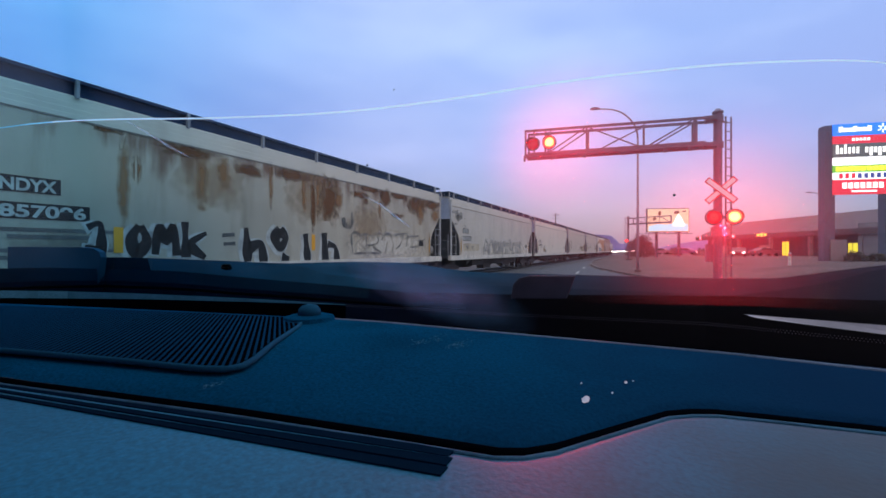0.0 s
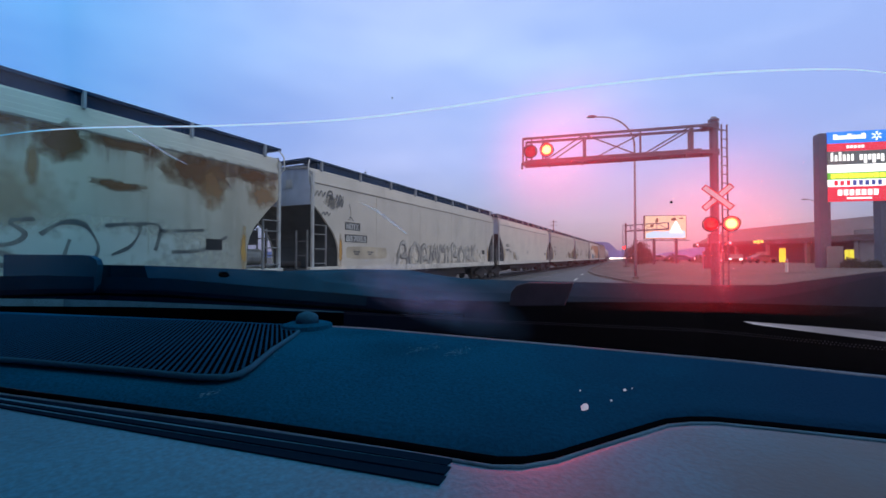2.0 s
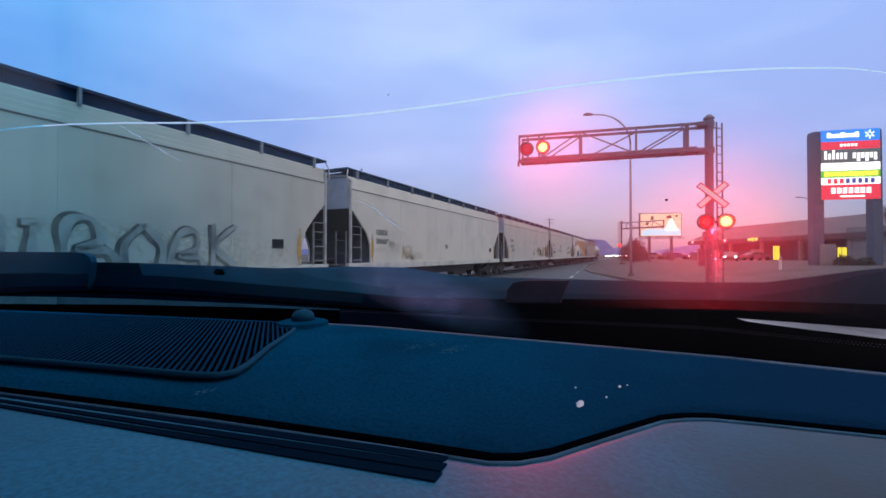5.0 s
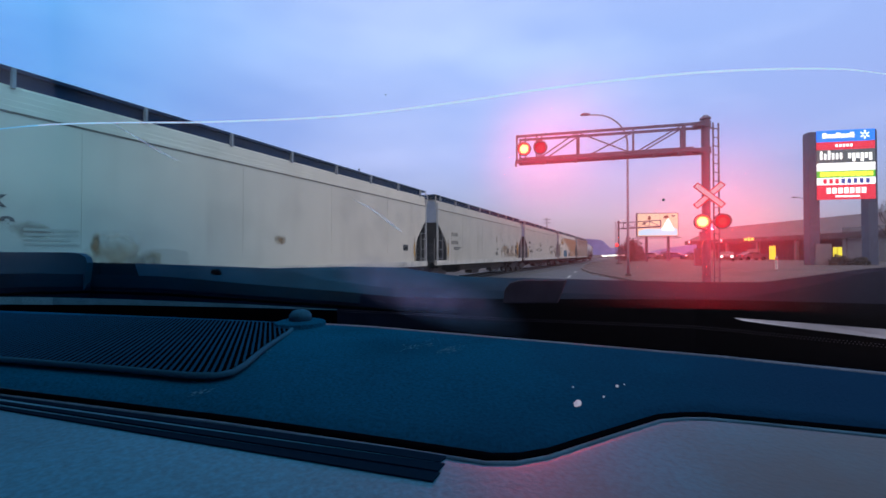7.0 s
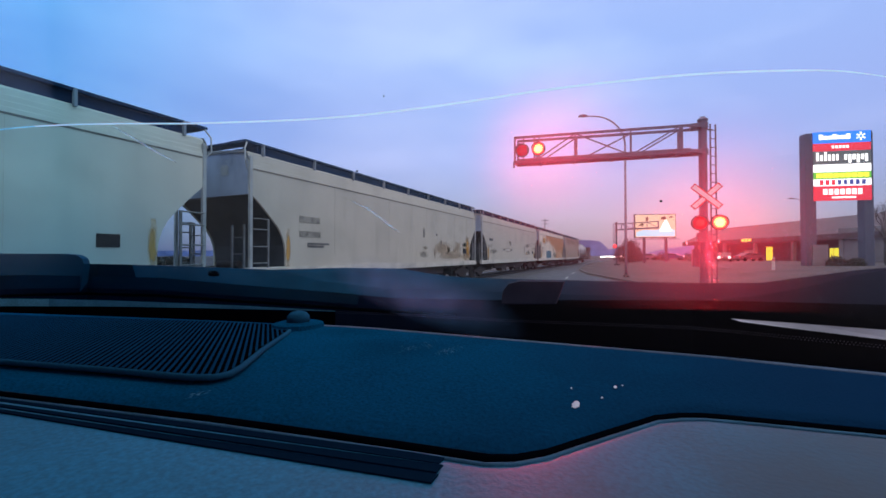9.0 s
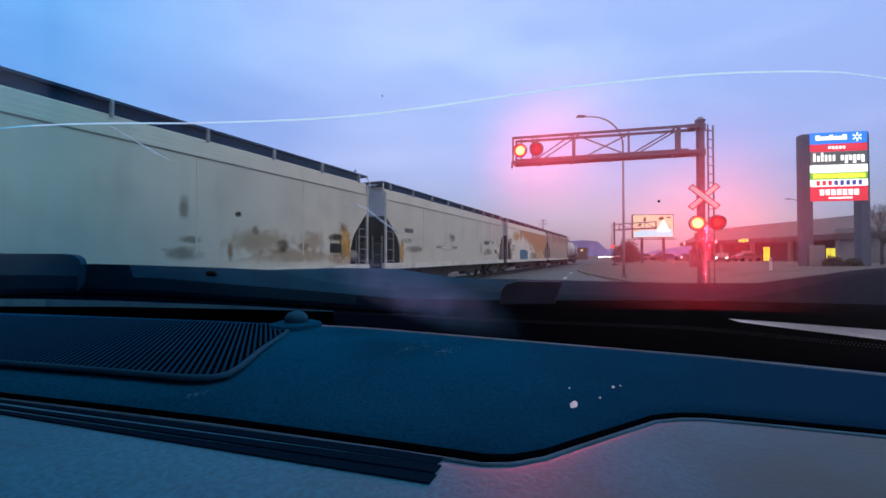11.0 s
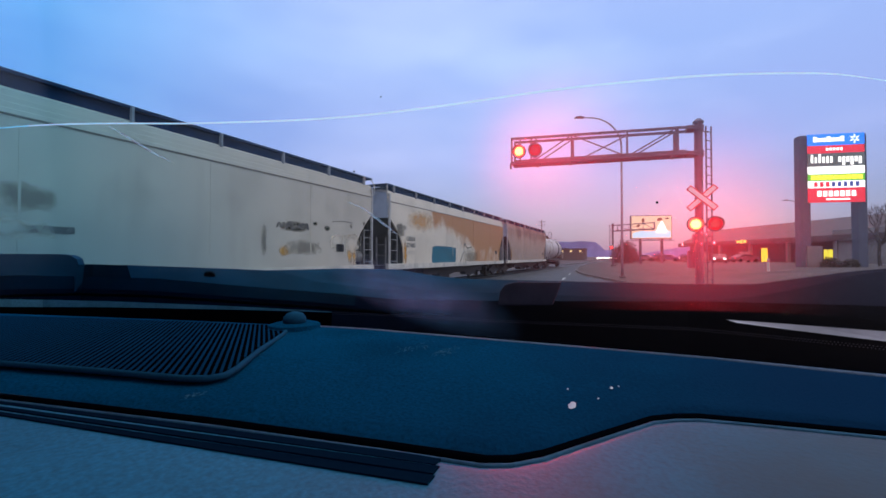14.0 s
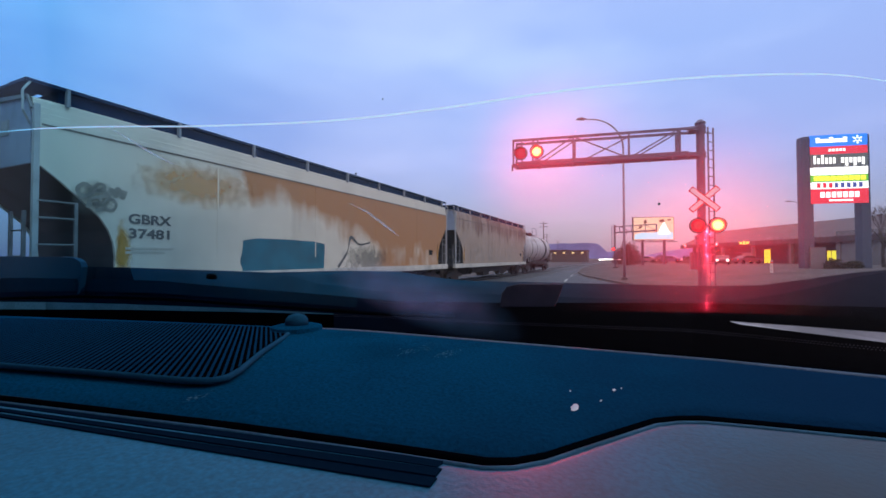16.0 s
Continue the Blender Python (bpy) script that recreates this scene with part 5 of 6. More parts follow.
def build_signals():
    # near cantilever: mast at the kerb, arm square to the road
    near = (9.04, 14.0)
    cantilever(pose(near[0], near[1], 0.0, 0, 0, -24.5), "lit railway crossing cantilever with truss arm and crossbuck", True)
    far = cantilever(pose(27.3, 62.0, 0.3, 0, 0, 155.0), "distant railway crossing cantilever seen from behind", False, 5.5)
    part("signal_head", Geo().tube([(0.3, -0.3, 2.78), (0.3, -0.1, 2.78)], [0.3, 0.2], 16), M["black"], far)
    part("signal_lamp", Geo().tube([(0.3, 0.1, 2.78), (0.3, 0.16, 2.78)], [0.2, 0.15], 12), G["tail"], far)
    # red light thrown by the flashers
    for i, (x, y, z, e) in enumerate(((8.95, 13.3, 2.8, 3000), (3.75, 15.7, 5.8, 2900))):
        ld = bpy.data.lights.new("red_flasher_light", "SPOT")
        ld.energy, ld.color, ld.shadow_soft_size, ld.spot_size, ld.spot_blend = e, (1.0, 0.018, 0.045), 0.15, radians(36), 0.9
        new("red_flasher_light", ld).matrix_world = look((x, y, z), (0.0, 0.0, 1.6))


# ---------------------------------------------------------------- street furniture and buildings
def street_lamp(m, label, height=11.6, reach=3.4, warm=False):
    s = thing("street_lamp", m, label, "street lamp", "street lamps")
    part("pole", Geo().tube([(0, 0, -0.1), (0, 0, 1.0), (0, 0, height - 2.2)], [0.105, 0.095, 0.065], 12), M["pole"], s, smooth=True)
    arc = [(-reach * 0.72 * (1 - math.cos(radians(9 * k))), 0, height - 2.2 + 2.1 * math.sin(radians(9 * k))) for k in range(11)] + [(-reach * 0.9, 0, height - 0.1)]
    part("arm", Geo().tube(arc, [0.062 - 0.002 * k for k in range(len(arc))], 10), M["pole"], s, smooth=True)
    part("lamp_head", Geo().prism([(-reach - 0.3, height - 0.13), (-reach + 0.3, height - 0.13), (-reach + 0.35, height - 0.06), (-reach, height), (-reach - 0.26, height - 0.05)], -0.15, 0.15, "y"), G["amber"] if warm else M["steel"], s)
    part("base", Geo().tube([(0, 0, -0.2), (0, 0, 0.16), (0, 0, 0.2)], [0.22, 0.22, 0.16], 12), M["kerb"], s)
    return s


def pylon_sign():
    w, face0, face1, top = 5.67, 0.66, 5.42, 13.3
    a = math.degrees(math.atan2(38.6 - 40, 42.3 - 35.6))
    s = thing("pylon_sign", pose(36.15, 40.0, 0.5, 0, 0, a), "tall lit shopping centre pylon sign with stacked coloured panels", "sign")
    part("post", Geo().box((0.45, 0.35, top / 2 - 0.4), (0.9, 0.9, top)), M["pylon"], s, "dark blue clad sign post", bevel=0.05)
    part("post", Geo().box((w - 0.4, 0.35, top / 2 - 0.4), (0.8, 0.9, top)), M["pylon"], s, "dark blue clad sign post", bevel=0.05)
    part("cap", Geo().box((w / 2, 0.35, top - 0.33), (w - 0.1, 0.86, 0.14)), M["pylon"], s)
    part("plinth", Geo().box((1.1, 0.3, 0.9), (1.3, 1.1, 2.6)), M["wall_pale"], s, "pale concrete plinth")
    z = top - 0.2
    cx, ww = (face0 + face1) / 2, face1 - face0
    for colour, h in (("blue", 1.12), ("red", 0.76), ("grey", 1.27), ("white", 0.76), ("green", 0.66), ("white", 0.69), ("red", 1.42)):
        p = part("panel", Geo().box((cx, -0.12, z - h / 2), (ww, 0.16, h - 0.04)), G[colour], s, "backlit " + colour + " sign panel")
        zc = z - h / 2
        g = Geo()
        if colour == "blue":       # a word and a spark
            for k in range(7):
                g.box((cx - 1.75 + k * 0.38, -0.215, zc + (0.04 if k % 3 == 0 else -0.02)), (0.33, 0.02, 0.5 if k % 3 == 0 else 0.36))
            for k in range(6):
                q = radians(60 * k + 30)
                g.beam((cx + 1.55 + 0.13 * math.cos(q), -0.215, zc + 0.13 * math.sin(q)), (cx + 1.55 + 0.4 * math.cos(q), -0.215, zc + 0.4 * math.sin(q)), 0.1, 0.1)
            part("logo_shape", g, G["white"], p, "white word shapes and spark")
        elif colour == "grey":
            for k, hh in enumerate((0.8, 0.55, 0.85, 0.6, 0.6, 0.6)):
                g.box((cx - 2.05 + k * 0.33, -0.215, zc + (hh - 0.6) / 2), (0.2, 0.02, hh))
            for k, hh in enumerate((0.5, 0.8, 0.5, 0.8, 0.5, 0.7)):
                g.box((cx + 0.3 + k * 0.34, -0.215, zc + (0.5 - hh) / 2), (0.24, 0.02, hh))
            part("logo_shape", g, G["white"], p, "white word shapes")
        elif colour == "green":
            for k in range(9):
                g.box((cx - 1.95 + k * 0.49, -0.215, zc), (0.42, 0.02, 0.44))
            part("logo_shape", g, G["yellow"], p, "yellow word shapes")
        elif colour == "white" and h < 0.7:
            for k in range(8):
                part("logo_shape", Geo().box((cx - 1.75 + k * 0.5, -0.215, zc), (0.30, 0.02, 0.46)), G["red" if k < 3 else "navy"], p)
        elif colour == "red":
            n = 7 if h > 1 else 5
            for k in range(n):
                g.box((cx - (1.45 if h > 1 else 0.75) + k * (0.48 if h > 1 else 0.3), -0.215, zc + 0.15 * (h > 1)), (0.36 if h > 1 else 0.2, 0.02, 0.55 if h > 1 else 0.26))
            if h > 1:
                g.box((cx + 0.1, -0.215, zc - 0.4), (2.0, 0.02, 0.16))
            part("logo_shape", g, G["white"], p, "white word shapes")
        z -= h


def billboard():
    s = thing("billboard", pose(33.6, 70.0, 0.4, 0, 0, -8), "bright lit billboard on a dark steel frame", "billboard")
    for x in (1.9, 5.4):
        part("post", Geo().box((x, 0.5, 2.1), (0.35, 0.35, 4.4)), M["steel"], s)
    part("frame", Geo().box((3.55, 0.3, 6.25), (6.6, 0.5, 3.95)), M["black"], s)
    part("catwalk", Geo().box((3.3, -0.6, 4.0), (7.2, 0.9, 0.1)), M["steel"], s)
    part("face", Geo().box((3.55, 0.02, 6.25), (6.4, 0.06, 3.75)), G["poster"], s, "washed out lit poster face")
    # poster picture: pale cyan foot, a white peak, brown shapes above
    part("poster_block", Geo().prism([(0.5, 4.5), (6.6, 4.5), (6.6, 5.5), (5.6, 5.9), (4.6, 5.75), (3.4, 5.5), (1.8, 5.6), (0.5, 5.2)], -0.03, -0.012, "y"), G["cyan"], s, "pale cyan poster area")
    part("poster_block", Geo().prism([(4.2, 5.3), (6.2, 5.3), (5.6, 6.6), (5.2, 7.3), (4.7, 6.5)], -0.042, -0.031, "y"), G["white"], s, "bright white poster area")
    ink = mat("poster_ink", (0.20, 0.13, 0.05), 0.6)
    for x, z, w, h in ((4.85, 7.55, 0.9, 0.55), (2.2, 7.4, 0.5, 0.8), (1.4, 6.5, 0.6, 0.5), (6.0, 7.7, 0.7, 0.25)):
        part("poster_shape", Geo().prism([(x - w / 2, z - h / 3), (x, z - h / 2), (x + w / 2, z - h / 4), (x + w / 3, z + h / 2), (x - w / 3, z + h / 3)], -0.055, -0.044, "y"), ink, s, "brown poster shape")
    for k in range(4):
        part("spot_arm", Geo().beam((1.0 + 1.7 * k, 0.1, 4.3), (1.0 + 1.7 * k, -1.2, 4.1), 0.07), M["steel"], s)


def retail_building():
    s = thing("retail_building", pose(62.0, 40.0, 0.3, 0, 0, -3), "long low brown shop building with lit windows and sloping roof", "building")
    n = 64.0
    part("wall", Geo().box((7.0, n / 2, 2.4), (14.0, n, 5.2)), M["wall"], s)
    part("roof", Geo().prism([(-2.2, 4.0), (-2.2, 4.6), (5.0, 7.9), (14.5, 7.9), (14.5, 4.5)], -1.0, n + 1.0, "y"), M["roof"], s)
    part("fascia", Geo().box((-2.3, n / 2, 4.2), (0.15, n + 2.2, 0.9)), M["roof"], s)
    for k in range(7):
        part("column", Geo().box((-1.9, 3 + 9.2 * k, 2.0), (0.5, 0.5, 4.2)), M["wall_pale"], s)
    part("wing", Geo().box((-1.0, 14.0, 2.6), (2.0, 16.0, 5.6)), M["wall_pale"], s, "pale rendered shopfront")
    for y, z, w, h, c in ((4.0, 2.0, 1.3, 1.4, "yellow"), (25.0, 1.4, 1.5, 2.2, "yellow"), (38.7, 1.7, 1.5, 2.6, "yellow"), (12, 1.3, 3, 1.8, "grey"), (44, 1.4, 3.5, 2.0, "grey"), (58, 1.4, 3.5, 2.0, "grey")):
        x = -2.03 if 6 < y < 22 else -0.03
        w_ = part("window", Geo().box((x, y, z), (0.06, w, h)), G[c], s, "lit shop window" if c != "grey" else "dim shop window")
        part("window_frame", Geo().box((x - 0.02, y, z + h / 2 + 0.05), (0.12, w + 0.2, 0.1)).box((x - 0.02, y, z - h / 2 - 0.05), (0.12, w + 0.2, 0.1)).box((x - 0.02, y, z), (0.1, 0.08, h)), M["steel"], w_)
    eave_lamps(s)


def eave_lamps(s):
    """Small lamps and a lit sign along the shop's eaves."""
    for y in (62.4, 55.6, 49.8):
        lamp = part("eave_lamp", Geo().tube([(-2.38, y, 4.45), (-2.62, y, 4.42), (-2.70, y, 4.40)], [0.12, 0.34, 0.30], 12), M["black"], s)
        part("lamp_glass", Geo().tube([(-2.70, y, 4.40), (-2.78, y, 4.39)], [0.32, 0.2], 12), G["flare"], lamp, "glowing pink lamp glass")
    for k, (w, h) in enumerate(((0.7, 0.5), (0.5, 0.7), (0.8, 0.45))):
        part("eave_sign", Geo().box((-2.42, 40.6 + 0.95 * k, 4.35), (0.1, w, h)), G["amber_dim"], s, "lit yellow sign shape")


def parked_car(m, colour, label, lights=None, group="parked cars", glare=1.0):
    s = thing("parked_car", m, label, "car", group)
    prof = [(-2.2, 0.35), (-2.25, 0.75), (-1.9, 0.95), (-1.1, 1.02), (-0.5, 1.42), (0.9, 1.45), (1.6, 1.05), (2.15, 0.98), (2.25, 0.6), (2.2, 0.35)]
    part("body", Geo().prism(prof, -0.88, 0.88, "x"), colour, s, bevel=0.08)
    part("window", Geo().prism([(-0.95, 1.03), (-0.45, 1.38), (0.85, 1.40), (1.4, 1.06)], -0.89, 0.89, "x"), M["black"], s)
    for x in (-0.8, 0.8):
        for y in (-1.4, 1.4):
            part("wheel", Geo().tube([(x - 0.1, y, 0.33), (x + 0.1, y, 0.33)], 0.33, 16), M["rubber"], s)
        part("headlight", Geo().box((x * 0.8, -2.24, 0.7), (0.3 * glare, 0.08, 0.16 * glare)), G["head"] if lights == "head" else M["silver"], s, "lit headlight" if lights == "head" else "")
        part("taillight", Geo().box((x * 0.8, 2.24, 0.75), (0.3, 0.08, 0.16)), G["tail"] if lights == "tail" else M["cross_red"], s)
    return s


def bare_tree(m, label, height=8.0, seed=1, name="bare_tree", depth=5):
    rng = random.Random(seed)
    s = thing(name, m, label, "tree", "bare trees")
    trunk, twigs = Geo(), Geo()

    def grow(p, d, length, r, level):
        q = p + d * length
        mid = (p + q) / 2 + Vector((rng.uniform(-1, 1), rng.uniform(-1, 1), 0)) * length * 0.06
        (trunk if level < 2 else twigs).tube([p, mid, q], [r, r * 0.85, r * 0.68], 6 if level < 3 else 3, ends=False)
        if level >= depth:
            return
        for k in range(rng.choice((2, 3, 3)) if level else 4):
            e = (d + Vector((rng.uniform(-1, 1), rng.uniform(-1, 1), rng.uniform(-0.25, 0.7))) * 0.75).normalized()
            grow(p + d * length * rng.uniform(0.55, 1.0), e, length * rng.uniform(0.6, 0.8), r * 0.6, level + 1)

    grow(Vector((0, 0, -0.2)), Vector((0, 0, 1)), height * 0.3, height * 0.018, 0)
    part("trunk", trunk, M["bark"], s)
    part("crown", twigs, M["twig"], s)
    return s


def bush(m, label, w=2.0, h=1.4, seed=1, leaf=None, count=420, size=0.10):
    rng = random.Random(seed)
    s = thing("bush", m, label, "bush", "low shrubs")
    g, k = Geo(), Geo()
    for i in range(count):
        a, rr, z = rng.uniform(0, 2 * math.pi), math.sqrt(rng.random()), rng.random()
        r = w / 2 * rr * math.sqrt(max(0.05, 1 - z * z * 0.85))
        c = Vector((r * math.cos(a), r * math.sin(a), 0.1 + z * h * rng.uniform(0.7, 1.0)))
        q = Euler((rng.uniform(0, 3), rng.uniform(0, 3), rng.uniform(0, 3))).to_matrix() * (size * rng.uniform(0.6, 1.5))
        g.add([c + q @ Vector(p) for p in ((-1, 0, 0), (0, 0.6, 0.1), (1.2, 0, 0), (0, -0.6, 0.1))], [(0, 1, 2, 3)])
    for i in range(9):
        a = rng.uniform(0, 6.28)
        k.tube([(0, 0, -0.05), (w * 0.2 * math.cos(a), w * 0.2 * math.sin(a), h * 0.5), (w * 0.4 * math.cos(a), w * 0.4 * math.sin(a), h * 0.9)], [0.03, 0.02, 0.01], 4)
    part("branches", k, M["bark"], s)
    part("foliage", g, leaf or M["bush"], s)
    return s


def utility_pole(m, height=10.0):
    s = thing("utility_pole", m, "weathered wooden utility pole with crossarms", "utility pole", "utility poles")
    part("pole", Geo().tube([(0, 0, -0.2), (0, 0, height)], [0.16, 0.11], 10), M["wood"], s)
    for z in (height - 0.6, height - 1.6):
        part("crossarm", Geo().box((0, 0.12, z), (2.4, 0.1, 0.12)), M["wood"], s)
        for x in (-1.1, -0.5, 0.5, 1.1):
            part("insulator", Geo().tube([(x, 0.12, z + 0.06), (x, 0.12, z + 0.22)], [0.05, 0.03], 6), M["silver"], s)
    return s


def build_surroundings():
    street_lamp(pose(13.85, 30.0, 0.1), "tall grey street lamp with a curved arm on a concrete base", 11.8, 3.1)
    street_lamp(pose(50.7, 56.0, 0.5), "distant grey street lamp with a curved arm", 9.0, 2.1)
    post = thing("marker_post", pose(24.7, 30.0, 0.35), "white marker post on the verge", "post")
    part("post", Geo().tube([(0, 0, -0.2), (0, 0, 1.15), (0, 0, 1.2)], [0.09, 0.09, 0.05], 12), M["white_ink"], post)
    part("band", Geo().tube([(0, 0, 0.95), (0, 0, 1.05)], 0.094, 12), M["cross_red"], post)
    stake = thing("leaning_stake", pose(40.2, 40.0, 0.5, 0, -24), "pale wooden stake leaning beside the shrubs", "stake")
    part("shaft", Geo().beam((0, 0, -0.1), (0, 0, 1.15), 0.09, 0.05), M["white_ink"], stake)
    part("tip", Geo().prism([(-0.045, 1.15), (0.045, 1.15), (0, 1.28)], -0.025, 0.025, "y"), M["white_ink"], stake)
    pylon_sign()
    billboard()
    retail_building()
    bare_tree(pose(47.5, 43.0, 0.5), "large bare tree with fine branches behind the sign", 11.0, 3)
    for k, (x, y, h) in enumerate(((34.8, 73.0, 5.6), (36.6, 78.0, 5.4), (39.2, 84.0, 5.6), (41.5, 88.0, 5.5))):
        bare_tree(pose(x, y, 0.3), "bare reddish roadside tree", h, 10 + k, depth=5)
    for k, (x, y, w, h) in enumerate(((37.8, 38.6, 1.8, 1.0), (39.5, 38.4, 1.6, 0.8), (44.0, 80.0, 3.0, 1.8), (47.0, 76.0, 3.2, 1.6), (40.0, 84.0, 3.4, 2.0), (51.0, 72.0, 2.5, 1.2))):
        bush(pose(x, y, 0.55), "low dark shrub on the verge", w, h, 40 + k)
    for k, (x, y, w, h) in enumerate(((34.9, 75.0, 3.0, 4.2), (38.2, 80.0, 3.6, 4.4), (38.0, 84.0, 3.5, 3.4), (44.5, 92.0, 5.0, 3.0))):
        bush(pose(x, y, 0.4), "dense reddish bare thicket beside the road", w, h, 70 + k, M["twig"], 900, 0.13)
    paint = [mat("car_red", (0.08, 0.015, 0.015), 0.4), mat("car_grey", (0.06, 0.06, 0.065), 0.4), mat("car_blue", (0.04, 0.06, 0.14), 0.3), mat("car_white_paint", (0.16, 0.15, 0.16), 0.4)]
    for k, (x, y, a, light) in enumerate(((44.2, 63.0, -35, "head"), (55.0, 72.0, 92, None), (52.0, 90.0, 40, "head"), (50.0, 96.0, 40, "head"), (53, 104, 20, "tail"))):
        parked_car(pose(x, y, 0.65, 0, 0, a), paint[k % 4], ("parked car with lit headlights" if light == "head" else "parked dark car on the shop lot"), light)
    for k in range(9):      # oncoming traffic far down the road
        d = 250 + 26 * k
        parked_car(pose((0.405 + 0.011 * (k * 2 % 5)) * d, d, 0.06, 0, 0, -22), paint[(k + 1) % 4], "far car with lit headlights on the road", "head", "far traffic", 3.2)
    for k, (x, y) in enumerate(((34.0, 128.0), (52.0, 190.0), (78.0, 260.0))):
        utility_pole(pose(x, y, 0.0, 0, 0, -TH), 13.0)
    # low buildings across the tracks, far off
    for k, (x, y, w, h, c) in enumerate(((62, 190, 16, 5, "cream"), (66, 232, 18, 6, "warm"), (58, 250, 14, 5, "amber"))):
        s = thing("low_building", pose(x, y, 0, 0, 0, -TH), "distant low commercial building", "building", "far buildings")
        part("wall", Geo().box((0, 4, h / 2), (w, 10, h)), M["lit_wall"] if c != "grey" else M["wall"], s)
        part("roof", Geo().box((0, 4, h + 0.15), (w + 0.6, 10.6, 0.3)), M["roof"], s)
        for i in range(4):
            part("window", Geo().box((-w / 2 + w * (i + 0.5) / 4, -1.02, h * 0.82), (w / 16, 0.08, h * 0.13)), G[c], s)
    for k, (x, y, w, h) in enumerate(((-62, 78, 9, 1.9), (-70, 70, 8, 1.6), (-58, 66, 7, 1.7), (-80, 62, 10, 2.0), (-52, 84, 8, 1.6))):
        bush(pose(x, y, -0.06), "dark low shrubs beyond the tracks", w, h, 90 + k, None, 700, 0.3)
    # hills on the horizon, distance haze put into their blue
    for k, (x0, x1, d, h) in enumerate(((330, 640, 1500, 62), (560, 1100, 2200, 40), (-2600, 250, 2600, 40), (1000, 2600, 2000, 55))):
        g = Geo()
        n = 40
        pts = []
        for i in range(n + 1):
            f = i / n
            x = x0 + (x1 - x0) * f
            env = min(1.0, f * 7, (1 - f) * 7) ** 0.6
            pts.append((x, d, -2 + h * env * (0.92 + 0.07 * noise.noise(Vector((f * 5, k * 3.1, 0))))))
        v = [(p[0], p[1], -5) for p in pts] + pts + [(p[0] * 1.1, p[1] + 400, -5) for p in pts]
        m_ = n + 1
        g.add(v, [(i, i + 1, m_ + i + 1, m_ + i) for i in range(n)] + [(m_ + i, m_ + i + 1, 2 * m_ + i + 1, 2 * m_ + i) for i in range(n)])
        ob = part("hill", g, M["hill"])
        tagged(ob, "flat topped hill on the horizon with blue haze painted in", "hill", kind="structure")


